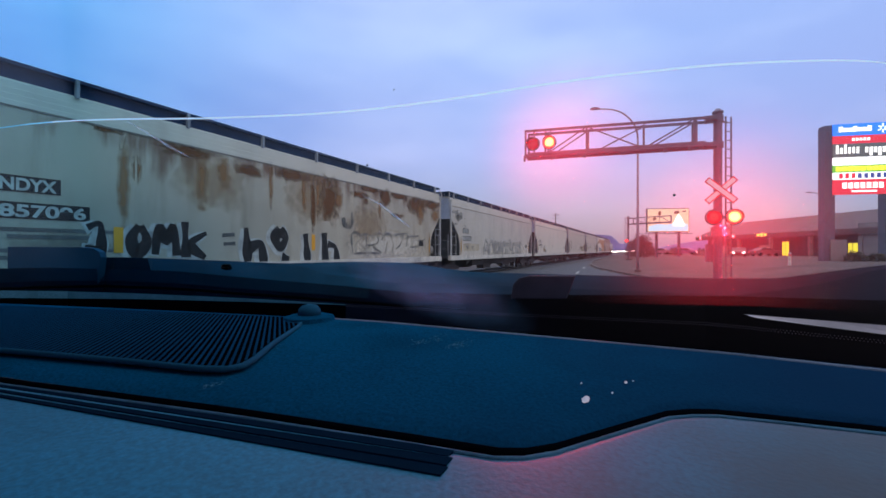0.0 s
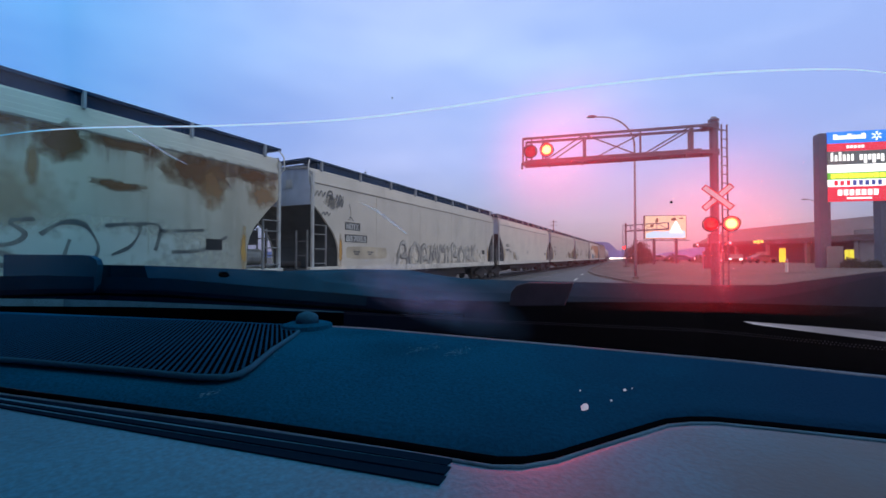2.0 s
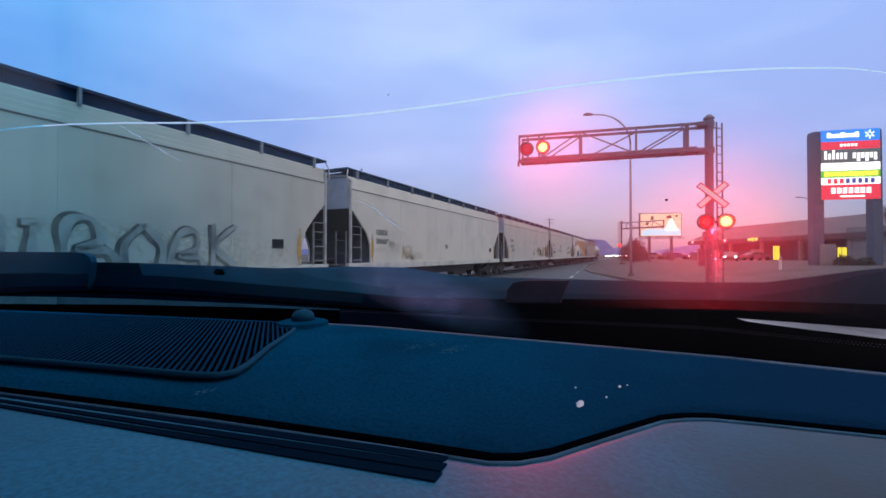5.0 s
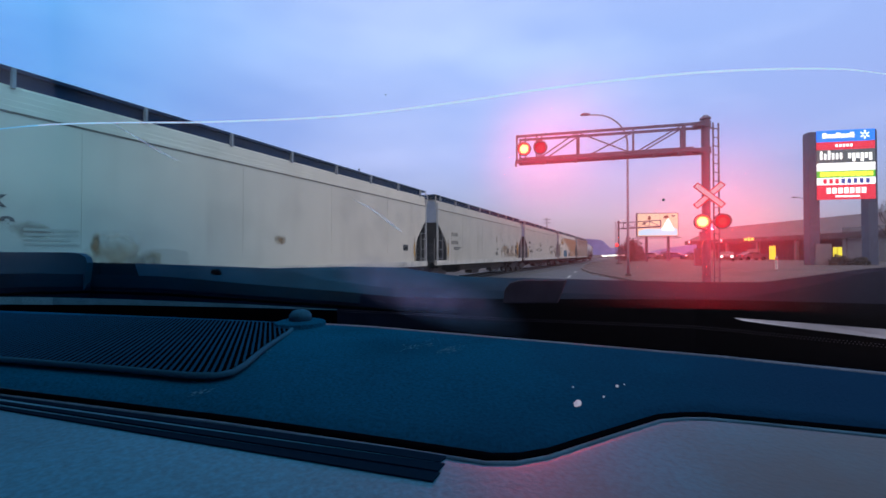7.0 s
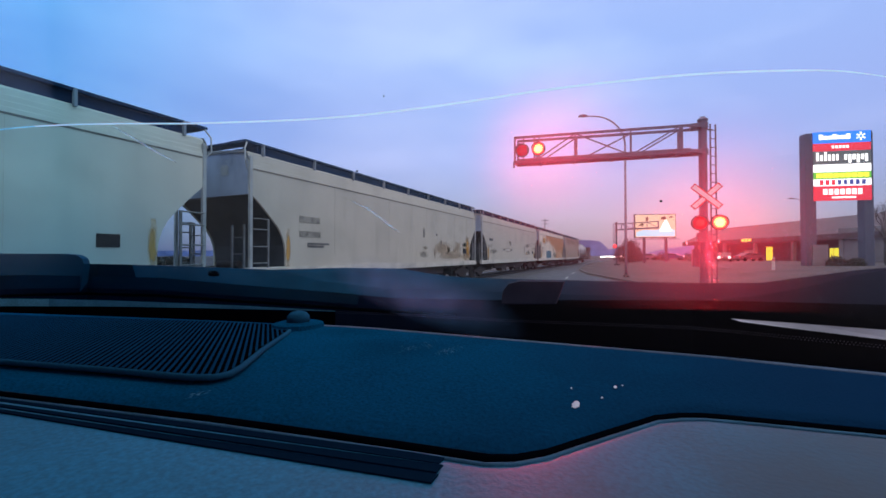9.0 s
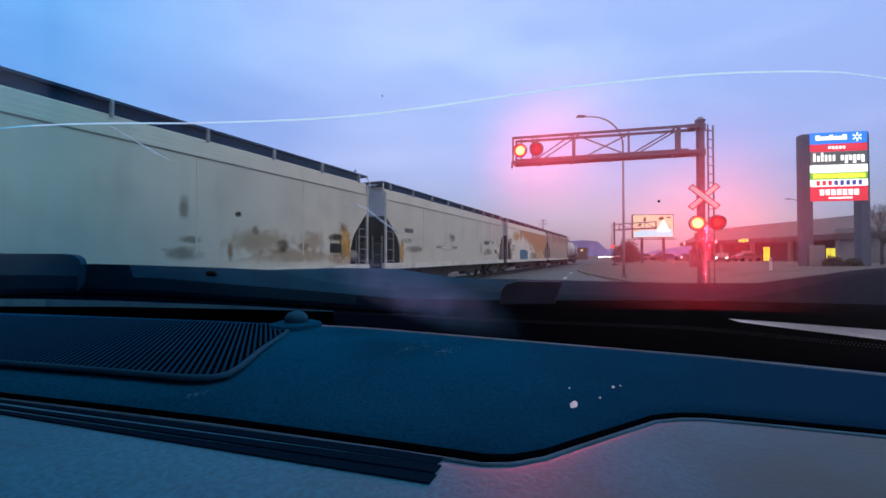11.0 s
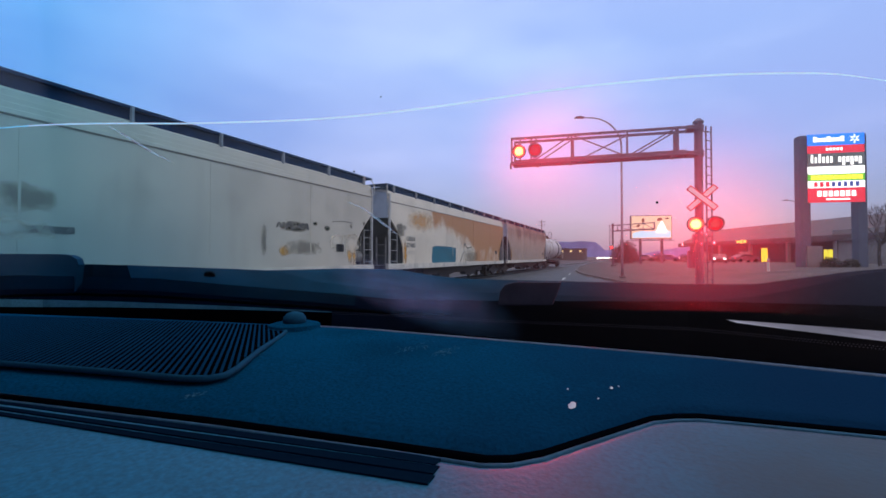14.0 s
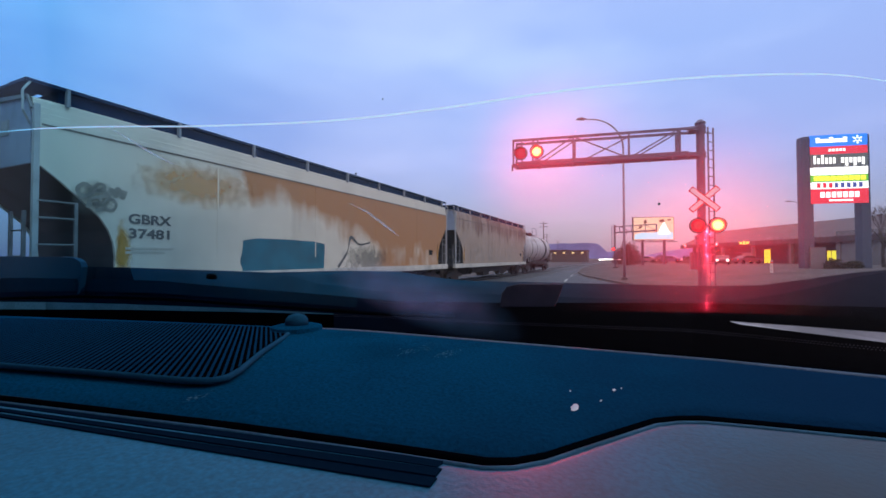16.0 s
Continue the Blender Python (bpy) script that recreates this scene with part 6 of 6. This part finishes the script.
# ---------------------------------------------------------------- the truck in which the camera rests
def build_truck():
    t = thing("pickup_truck", TRACK, "dark blue pickup truck with dusty dashboard and cracked windscreen", "pickup truck")
    # windscreen line of the dash, curving back to the side
    def rim(x):
        k = max(0.0, -0.45 - x)
        j = max(0.0, x - 0.1)
        return 0.695 - 0.19 * k ** 1.25 - 0.10 * j

    seam = [(-1.5, 0.10), (-0.642, 0.222), (-0.348, 0.272), (-0.177, 0.295), (-0.10, 0.304), (-0.07, 0.318), (-0.03, 0.375), (0.02, 0.444), (0.05, 0.466), (0.10, 0.474), (0.194, 0.486), (0.6, 0.54)]

    def seam_y(x):
        return float(np.interp(x, [p[0] for p in seam], [p[1] for p in seam]))

    xs = [-1.5 + 0.02 * i for i in range(106)]

    # upper pad: rounded front lip, near flat top, lip at the seam
    def upper(x, f):
        y0, y1 = seam_y(x) + 0.005, rim(x)
        y = y0 + (y1 - y0) * f
        z = -0.147 + 0.009 * f
        if f > 0.93:
            z -= 0.012 * ((f - 0.93) / 0.07) ** 2
        if f < 0.06:
            z -= 0.005 * ((0.06 - f) / 0.06) ** 2
        return x, y, EYE_Z + z

    fs = [0, 0.02, 0.04, 0.06, 0.12, 0.2, 0.3, 0.4, 0.5, 0.6, 0.7, 0.8, 0.88, 0.93, 0.95, 0.97, 0.985, 1.0]
    g = Geo().sheet(upper, xs, fs)
    n = len(g.v)
    g.add([(x, rim(x), EYE_Z - 0.150) for x in xs] + [(x, rim(x) + 0.01, EYE_Z - 0.26) for x in xs], [(i, i + 1, len(xs) + i + 1, len(xs) + i) for i in range(len(xs) - 1)])
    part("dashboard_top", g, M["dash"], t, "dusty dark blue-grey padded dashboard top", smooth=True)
    # pale lip along the far edge, a highlight painted in
    part("dash_lip", Geo().tube([(x, rim(x) - 0.024, EYE_Z - 0.1410) for x in xs[43:]], 0.0042, 8), M["pale_lip"], t, smooth=True)
    # dark seam
    part("seam", Geo().tube([(x, seam_y(x), EYE_Z - 0.1555) for x in xs], 0.0055, 8), M["rubber"], t, "deep black seam in the dash", smooth=True)

    # highlight painted along the lower pad's edge beside the seam
    part("pad_edge", Geo().tube([(x, seam_y(x) - 0.0115, EYE_Z - 0.1532) for x in xs], 0.0022, 6), M["pad_highlight"], t, smooth=True)

    # lower pad, falling towards the seats
    def lower(x, f):
        y1 = seam_y(x) - 0.005
        y = y1 - 0.55 * f
        z = -0.151 - 0.02 * f - 0.20 * max(0, f - 0.45) ** 1.5
        if f < 0.04:
            z -= 0.005 * ((0.04 - f) / 0.04) ** 2
        return x, y, EYE_Z + z

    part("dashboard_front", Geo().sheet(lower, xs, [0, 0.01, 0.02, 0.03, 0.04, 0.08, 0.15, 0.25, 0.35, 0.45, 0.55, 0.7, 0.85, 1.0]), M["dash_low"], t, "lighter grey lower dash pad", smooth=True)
    # three tapering grooves along the lower pad, their shade drawn as dark strips
    for k, (a, b, c, d) in enumerate((((-0.70, 0.196), (-0.130, 0.284), 0.004, 0.0112), ((-0.68, 0.188), (-0.126, 0.271), 0.004, 0.0112), ((-0.66, 0.182), (-0.124, 0.2585), 0.004, 0.0116))):
        v = []
        for i in range(21):
            f = i / 20
            x, y = a[0] + (b[0] - a[0]) * f, a[1] + (b[1] - a[1]) * f
            w = (c + (d - c) * f) / 2
            z = lower(x, (seam_y(x) - 0.005 - y) / 0.55)[2] + 0.0012
            v += [(x, y - w, z), (x, y + w, z), (x, y + w, z - 0.004), (x, y - w, z - 0.004)]
        part("groove", Geo().add(v, [(4 * i + j, 4 * i + (j + 1) % 4, 4 * i + 4 + (j + 1) % 4, 4 * i + 4 + j) for i in range(20) for j in range(4)] + [(0, 1, 2, 3), (83, 82, 81, 80)]), M["groove"], t, "dark strip painted as a dash groove")
    # defroster grille: black plate for the shaded recess, frame and slanted ribs
    outline = [(-1.45, 0.10), (-0.758, 0.262), (-0.577, 0.297), (-0.465, 0.316), (-0.437, 0.328), (-0.432, 0.345), (-0.445, 0.372), (-0.50, 0.455), (-0.56, 0.56), (-0.60, 0.618), (-0.66, 0.628), (-0.92, 0.575), (-1.45, 0.44)]
    zg = EYE_Z - 0.1368
    part("grille_bed", Geo().prism(outline, zg - 0.003, zg - 0.0005, "z"), M["rubber"], t, "black plate in place of the shaded defroster opening")
    v = [(x, y, zg + 0.002) for x, y in outline]
    part("grille_frame", Geo().tube([(x, y, zg - 0.002) for x, y in outline[:10]], 0.0040, 8), M["dash_edge"], t, smooth=True)
    # ribs at one even spacing, cut to the opening
    c = 1.08
    lower_edge = ([-1.45, -0.758, -0.577, -0.465, -0.437], [0.10, 0.262, 0.297, 0.316, 0.328])
    upper_edge = ([-1.8, -1.45, -0.92, -0.66, -0.60], [0.35, 0.44, 0.575, 0.628, 0.618])

    def inside(x, y):
        if x > -0.437 or y < float(np.interp(x, *lower_edge)) + 0.002 or y > float(np.interp(x, *upper_edge)) - 0.003:
            return False
        return y < 0.335 or x < float(np.interp(y, [0.328, 0.345, 0.372, 0.455, 0.56, 0.618], [-0.437, -0.434, -0.447, -0.502, -0.562, -0.602])) - 0.002

    for k in range(92):
        q = -1.30 + 0.0115 * k        # where the rib would meet y = 0.3
        span = [y for y in (0.10 + 0.003 * j for j in range(180)) if inside(q - c * (y - 0.3), y)]
        if len(span) < 4:
            continue
        y0, y1 = span[0], span[-1]
        part("grille_rib", Geo().beam((q - c * (y0 - 0.3), y0, zg + 0.0006), (q - c * (y1 - 0.3), y1, zg + 0.0006), 0.0031, 0.0010), M["dash_rib"], t)
    # light sensor knob at the windscreen
    kx, ky = -0.60, 0.632
    part("sensor_base", Geo().tube([(kx, ky, EYE_Z - 0.145), (kx, ky, EYE_Z - 0.132), (kx, ky, EYE_Z - 0.129)], [0.052, 0.047, 0.036], 28), M["dash"], t, smooth=False)
    part("sensor_knob", Geo().tube([(kx, ky, EYE_Z - 0.130), (kx, ky, EYE_Z - 0.118), (kx, ky, EYE_Z - 0.111), (kx, ky, EYE_Z - 0.108)], [0.022, 0.021, 0.015, 0.005], 20), M["dash_edge"], t, smooth=True)
    # spilled white spots and scuffs
    for x, y, r in ((-0.052, 0.425, 0.0034), (-0.019, 0.491, 0.0016), (-0.012, 0.499, 0.0008), (-0.030, 0.453, 0.0010), (-0.062, 0.470, 0.0009)):
        n_ = 14
        zz = EYE_Z - 0.1475 + 0.010 * (y - 0.4) / 0.3 + 0.002
        ring = [(x + r * math.cos(2 * math.pi * k / n_) * (1 + 0.25 * math.sin(3 * k)), y + r * 3.2 * math.sin(2 * math.pi * k / n_), zz) for k in range(n_)]
        part("white_spot", Geo().add(ring + [(x, y, zz + 0.001)], [(k, (k + 1) % n_, n_) for k in range(n_)]), M["dust"], t, "dried white paint spot")
    # black band at the foot of the windscreen
    def band(x, f):
        return x, rim(x) + 0.004 + 0.29 * f, EYE_Z - 0.20 + 0.03 * f
    part("windscreen_band", Geo().sheet(band, xs, [0, 0.5, 1.0]), M["rubber"], t, "black band at the foot of the windscreen")
    # cowl, wipers and hood outside
    def cowl(x, f):
        return x, rim(x) + 0.29 + 0.5 * f, EYE_Z - 0.175 + 0.01 * f
    part("cowl", Geo().sheet(cowl, xs, [0, 0.5, 1.0]), M["hood_dark"], t, "dark plastic cowl")
    def hood_edge(y):
        return float(np.interp(y, [0.1, 0.45, 0.62, 0.69, 1.09, 1.54, 3.0], [-0.004, -0.002, 0.008, 0.022, 0.045, 0.074, 0.09]))
    us = [-1.80 + 0.04 * i for i in range(67)]
    vs = [0.1 + 0.06 * i for i in range(43)]
    def hood(x, y):
        y = max(y, rim(x) + 0.225, 0.735 if x < -1.48 else 0.0)
        left = max(0.0, min(1.0, (-0.85 - x) / 0.5))
        right = max(0.0, min(1.0, (x - 0.2) / 0.33))
        mid = 0.130 + 0.004 * max(0.0, y - 1.6)
        h = mid * (1 - left ** 1.6) + hood_edge(y) * left ** 1.6
        edge = float(np.interp(y, [0.9, 1.3, 1.9, 2.5], [0.02, 0.037, 0.093, 0.138]))
        h = h * (1 - right ** 1.6) + edge * right ** 1.6
        h -= 0.19 * max(0.0, x - 0.53)
        front = 2.35 + 0.0 * x - 0.5 * max(0.0, (-0.9 - x)) ** 1.3 * 0
        h += 0.9 * max(0.0, y - front) ** 1.4
        rear = rim(x) + 0.72
        if y < rear:
            h += (0.35 * (rear - y) + 0.12) * min(1.0, max(0.0, (x + 1.36) / 0.12))
        return x, y, EYE_Z - h
    part("hood", Geo().sheet(hood, us, vs), M["hood"], t, "grimy dark blue hood, light painted in from side to side", smooth=True)

    def hood_rear(x, f):
        px, py, pz = hood(x, 0.0)
        return px, py - 0.004 * f, pz + (EYE_Z - 0.22 - pz) * f
    part("hood_rear", Geo().sheet(hood_rear, us, [0.0, 0.1, 0.5, 1.0]), M["hood"], t)
    for k, (a, b) in enumerate((((-1.2, 0.86), (-0.42, 1.02)), ((-0.35, 1.0), (0.35, 1.03)))):
        w = part("wiper", Geo().beam((a[0], a[1], EYE_Z - 0.165), (b[0], b[1], EYE_Z - 0.165), 0.012, 0.018), M["rubber"], t, "black wiper blade")
        part("wiper_arm", Geo().beam((a[0] + 0.35, a[1] + 0.06, EYE_Z - 0.16), (b[0] - 0.02, b[1] + 0.09, EYE_Z - 0.165), 0.016, 0.012), M["rubber"], w)
    # flat pale strip standing in for glare on the glass
    part("glare_strip", Geo().add([(0.142, 0.806, 1.598), (0.243, 0.806, 1.5955), (0.36, 0.806, 1.592), (0.36, 0.800, 1.577), (0.243, 0.800, 1.5865), (0.155, 0.800, 1.5945)], [(0, 1, 4, 5), (1, 2, 3, 4)]), M["dull_strip"], t, "pale strip painted as a reflection on the windscreen")
    # wiper cover at the edge of the hood
    flap = [(-0.262, 1.594), (-0.258, 1.624), (-0.246, 1.639), (-0.222, 1.6455), (-0.128, 1.6475), (-0.146, 1.600)]
    part("wiper_cover", Geo().prism(flap, 0.878, 0.890, "y"), M["hood_grey"], t, "dull grey wiper cover on the hood", bevel=0.002)
    # printed dots at the foot of the glass
    g = Geo()
    for k in range(330):
        for row in range(2):
            x = -1.05 + 0.0042 * k + 0.0021 * row
            z = float(np.interp(x, [-1.044, -0.685, -0.24, 0.088, 0.333], [1.560, 1.567, 1.571, 1.579, 1.571])) - 0.0034 * row
            r, y = 0.0010, min(0.82, rim(x) + 0.13)
            g.add([(x - r, y, z), (x, y, z - r), (x + r, y, z), (x, y, z + r)], [(0, 1, 2, 3)])
    tagged(part("printed_dots", g, M["frit_dot"], t, "fine printed dots along the foot of the glass"), kind="stuff")
    # specks of dirt on the glass
    for x, y, z, r in ((0.043, 0.790, 1.791, 0.0022), (-0.565, 0.775, 1.891, 0.0024), (-0.488, 0.765, 2.045, 0.0016)):
        part("dirt_speck", Geo().tube([(x, y - 0.0005, z), (x, y + 0.0005, z)], r, 8), M["rubber"], t)
    # unseen cab shell round the camera, so light reaches the dash through the glass
    shell = Geo().box((-0.55, -0.62, EYE_Z + 0.76), (2.2, 2.1, 0.06))
    part("cab_roof", shell, M["cab"], t)
    for x in (-1.62, 0.52):
        part("door_pillar", Geo().beam((x, -1.6, 1.4), (x, -1.6, EYE_Z + 0.75), 0.1), M["cab"], t)
    part("fender", Geo().prism([(0.78, 0.55), (0.78, 1.60), (1.2, 1.6), (2.45, 1.5), (2.6, 1.35), (2.6, 0.6), (2.3, 0.55), (2.2, 0.9), (1.8, 1.05), (1.4, 0.9), (1.3, 0.55)], -1.5, -1.44, "x"), M["hood"], t)
    part("fender", Geo().prism([(0.7, 0.55), (0.7, 1.5), (1.3, 1.58), (2.45, 1.5), (2.6, 1.35), (2.6, 0.6), (2.3, 0.55), (2.2, 0.9), (1.8, 1.05), (1.4, 0.9), (1.3, 0.55)], 0.78, 0.84, "x"), M["hood"], t)
    part("nose", Geo().box((-0.47, 2.6, 1.0), (1.95, 0.08, 0.75)), M["hood_dark"], t)
    for x in (-1.35, 0.4):
        for y in (1.8, -1.3):
            wl_ = part("wheel", Geo().tube([(x - 0.12, y, 0.38), (x - 0.1, y, 0.38), (x + 0.1, y, 0.38), (x + 0.12, y, 0.38)], [0.34, 0.38, 0.38, 0.34], 28), M["rubber"], t)
            part("rim", Geo().tube([(x - 0.13, y, 0.38), (x + 0.13, y, 0.38)], 0.22, 18), M["silver"], wl_)
    part("cab_back", Geo().box((-0.55, -1.65, 1.5), (2.1, 0.06, 1.86)), M["cab"], t)
    for x in (-1.62, 0.52):
        part("cab_door", Geo().box((x, -0.6, 1.05), (0.08, 2.1, 0.9)), M["cab"], t)
    part("cab_floor", Geo().box((-0.55, -0.5, 0.6), (2.1, 2.4, 0.06)), M["cab"], t)
    part("bulkhead", Geo().box((-0.55, 0.66, 0.98), (2.1, 0.05, 0.8)), M["cab"], t)
    # printed edge low on the glass, narrowing along it
    def foot(x, off):
        """The line at the foot of the glass; it turns back past the corner."""
        return (x, rim(x) + off) if x >= -1.5 else (-1.5 + (x + 1.5) * 0.4, rim(-1.5) + off + (x + 1.5))

    turned = [-1.74, -1.68, -1.62, -1.58, -1.54] + xs

    def frit(x, f):
        lo = float(np.interp(x, [-1.62, -1.5, -1.28, -0.915, -0.65], [-0.130, -0.1415, -0.137, -0.1335, -0.1315]))
        hi = float(np.interp(x, [-1.62, -1.5, -1.28, -0.915, -0.65], [-0.110, -0.121, -0.121, -0.1245, -0.1295]))
        return *foot(x, 0.122), EYE_Z + lo + (hi - lo) * f
    part("glass_edge_print", Geo().sheet(frit, turned[:49], [0.0, 0.5, 1.0]), M["frit"], t, "dull printed edge at the foot of the glass")

    def frit_black(x, f):
        return *foot(x, 0.122), EYE_Z - 0.2 + (0.2 + float(np.interp(x, [-1.62, -1.5, -1.28, -0.915, -0.65], [-0.130, -0.1415, -0.137, -0.1335, -0.1315]))) * f
    part("glass_edge_band", Geo().sheet(frit_black, turned[:49], [0.0, 0.5, 1.0]), M["rubber"], t, "black band at the foot of the glass")

    # upright plate added for the dark shadow band between glass and hood
    def cowl_panel(x, f):
        hi = float(np.interp(x, [-1.62, -1.5, -1.25, -0.99, -0.706, -0.536, -0.254, -0.025, 0.159, 0.35], [-0.053, -0.061, -0.064, -0.081, -0.0965, -0.107, -0.100, -0.090, -0.083, -0.0784]))
        px, py = foot(x, 0.20 + 0.02 * f)
        return px, py, EYE_Z - 0.19 + (hi + 0.19) * f
    part("cowl_panel", Geo().sheet(cowl_panel, turned, [0.0, 0.5, 0.9, 1.0]), M["cowl_navy"], t, "dark navy plate for the shadowed cowl")
    # painted upper edge of the panel and a washer nozzle beyond it
    part("cowl_trim", Geo().sheet(lambda x, f: (cowl_panel(x, f)[0], cowl_panel(x, f)[1] - 0.004, cowl_panel(x, f)[2] + 0.0008), [x for x in turned if x < -0.62], [0.72, 0.85, 1.0]), M["hood"], t)
    part("washer_nozzle", Geo().tube([(-1.068, 0.785, 1.648), (-1.060, 0.785, 1.6515), (-1.040, 0.785, 1.6515), (-1.030, 0.785, 1.647)], [0.003, 0.008, 0.008, 0.003], 10), M["rubber"], t, smooth=True)
    part("cowl_lip", Geo().tube([cowl_panel(x, 0.6) for x in turned[:62]], 0.004, 6), M["rubber"], t, smooth=True)
    # side mirror, seen low beyond the glass
    mirror = part("side_mirror", Geo().prism([(-2.12, -0.150), (-1.60, -0.146), (-1.512, -0.130), (-1.492, -0.045), (-1.488, -0.024), (-1.497, -0.008), (-1.53, 0.003), (-1.60, 0.007), (-2.12, 0.010)], 0.69, 0.706, "y"), M["mirror_blue"], t, "dark blue side mirror housing")
    mirror.location = (0, 0, EYE_Z)
    part("mirror_foot", Geo().beam((-1.75, 0.74, -0.06), (-1.72, 0.74, -0.40), 0.05), M["hood_dark"], mirror)
    # scuffs on the dash
    rng = random.Random(5)
    for cx, cy, spread in ((-0.30, 0.585, 0.016), (-0.31, 0.555, 0.010), (-0.245, 0.575, 0.012), (-0.255, 0.555, 0.01), (-0.42, 0.30, 0.008), (-0.5, 0.43, 0.02)):
        g = Geo()
        for k in range(26):
            x, y, r = cx + rng.gauss(0, spread * 0.5), cy + rng.gauss(0, spread), rng.uniform(0.0004, 0.0012)
            zz = EYE_Z - 0.147 + 0.009 * (y - seam_y(x)) / (rim(x) - seam_y(x)) + 0.0006
            g.add([(x - r, y - r * 2, zz), (x + r, y - r * 1.5, zz), (x + r, y + r * 2, zz), (x - r * 0.6, y + r * 1.4, zz)], [(0, 1, 2, 3)])
        tagged(part("scuff", g, M["scuffed"], t, "faint pale scuff"), kind="stuff")

    # the windscreen itself, raked and curving back at the side
    line = [(-1.60, -0.5), (-1.61, -0.2), (-1.62, 0.1), (-1.61, 0.3), (-1.585, 0.45), (-1.54, 0.56)] + [(-1.5 + 0.04 * i, rim(-1.5 + 0.04 * i) + 0.14) for i in range(54)]

    def glass(k, f):
        x, y = line[k]
        return x, y - 0.11 * f * min(1.0, max(0.0, (x + 1.6) * 4)), EYE_Z - 0.20 + 1.12 * f
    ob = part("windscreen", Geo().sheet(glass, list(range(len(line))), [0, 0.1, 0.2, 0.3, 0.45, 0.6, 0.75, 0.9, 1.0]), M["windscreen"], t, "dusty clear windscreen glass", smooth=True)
    ob.visible_shadow = False

    # a film painted for the reflection low on the glass, and two scratches
    ob = part("reflection_film", Geo().sheet(lambda a, b: (a, 0.0, b), [-0.25, 0.25], [-0.062, 0.062]), M["reflection"], t, "greyish film painted as a reflection low on the windscreen")
    ob.matrix_basis = pose(-0.425, 0.8, 1.617, 0, 15)
    ob.visible_shadow = False
    for line in SCRATCHES:
        ob = part("glass_scratch", Geo().tube(line, [0.0008, 0.0028, 0.0034, 0.0010], 6), M["scratch"], t, "pale scratch in the windscreen")
        ob.visible_shadow = False
    # crack across the windscreen
    crack(t)


def crack(t):
    """A thin bright crack in the windscreen, sloping gently across it."""
    line = CRACK
    n = len(line)
    fine = []
    for i in range(n - 1):
        p0, p1, p2, p3 = (Vector(line[min(max(k, 0), n - 1)]) for k in (i - 1, i, i + 1, i + 2))
        for k in range(4):
            q = k / 4
            fine.append(0.5 * ((2 * p1) + (p2 - p0) * q + (2 * p0 - 5 * p1 + 4 * p2 - p3) * q * q + (3 * p1 - p0 - 3 * p2 + p3) * q ** 3))
    v = []
    for i, p in enumerate(fine):
        f = i / (len(fine) - 1)
        w = 0.0010 + 0.0017 * (1 - abs(2 * f - 0.9) ** 2)
        o = Vector((0, -0.75, 0.66)) * w
        v += [p + o, p - o]
    ob = part("windscreen_crack", Geo().add(v, [(2 * i, 2 * i + 1, 2 * i + 3, 2 * i + 2) for i in range(len(fine) - 1)]), M["crack"], t, "thin white crack across the windscreen", smooth=True)
    ob.visible_shadow = False


CRACK = [(-1.57, 0.433, 1.998), (-1.571, 0.495, 2.028), (-1.571, 0.565, 2.059), (-1.437, 0.6, 2.059), (-1.224, 0.632, 2.044), (-1.015, 0.678, 2.03), (-0.852, 0.712, 2.022), (-0.684, 0.742, 2.014), (-0.542, 0.764, 2.011), (-0.406, 0.774, 2.009), (-0.281, 0.774, 2.006), (-0.181, 0.774, 2.005), (-0.082, 0.774, 2.002), (0.007, 0.775, 1.997), (0.087, 0.775, 1.991), (0.158, 0.771, 1.981), (0.222, 0.766, 1.969), (0.263, 0.762, 1.959), (0.289, 0.76, 1.95), (0.327, 0.758, 1.935)]
SCRATCHES = [[(-1.233, 0.631, 2.039), (-1.166, 0.649, 2.001), (-1.108, 0.665, 1.966), (-1.051, 0.68, 1.937)], [(-0.582, 0.776, 1.825), (-0.541, 0.784, 1.805), (-0.501, 0.792, 1.775), (-0.468, 0.798, 1.75)]]

build_ground()
build_train()
build_signals()
build_surroundings()
build_truck()


# ---------------------------------------------------------------- what moves
def motions():
    times = [r[0] for r in TRAIL]
    gone = [r[1] for r in TRAIL]
    for car, index in CARS:
        walk(car, [(t, TRACK @ pose(CENTRE, car_y(index, s), 0.14)) for t, s in TRAIL])
    for w, k in SPIN:
        rows = []
        for i in range(147):
            t = 16.0 * i / 146
            s = float(np.interp(t, times, gone))
            rows.append((t, pose(0, k, 0.46, math.degrees(s / 0.455) % 360)))
        walk(w, rows)
    # the flashers take turns: 0.78 s the one, 0.645 s the other
    for b, phase in BULBS:
        rows, k = [], -2
        while True:
            t0 = 1.46 + 1.425 * k
            for at, on in ((t0 if t0 > 0.1 else t0 - 0.2, 0), (t0 + 0.81, 1)):
                lit = on == phase
                rows.append((at, lit))
            k += 1
            if t0 > 17:
                break
        keys = []
        here = [lit for at, lit in rows if at <= 0.0][-1]
        keys.append((0.0, here))
        for at, lit in rows:
            if 0.0 < at < 16.0:
                keys.append((at - 0.034, not lit))
                keys.append((at, lit))
        keys.append((16.0, keys[-1][1]))
        walk(b, [(t, pose(0, -0.02 if lit else 0.10, 0)) for t, lit in keys])


motions()
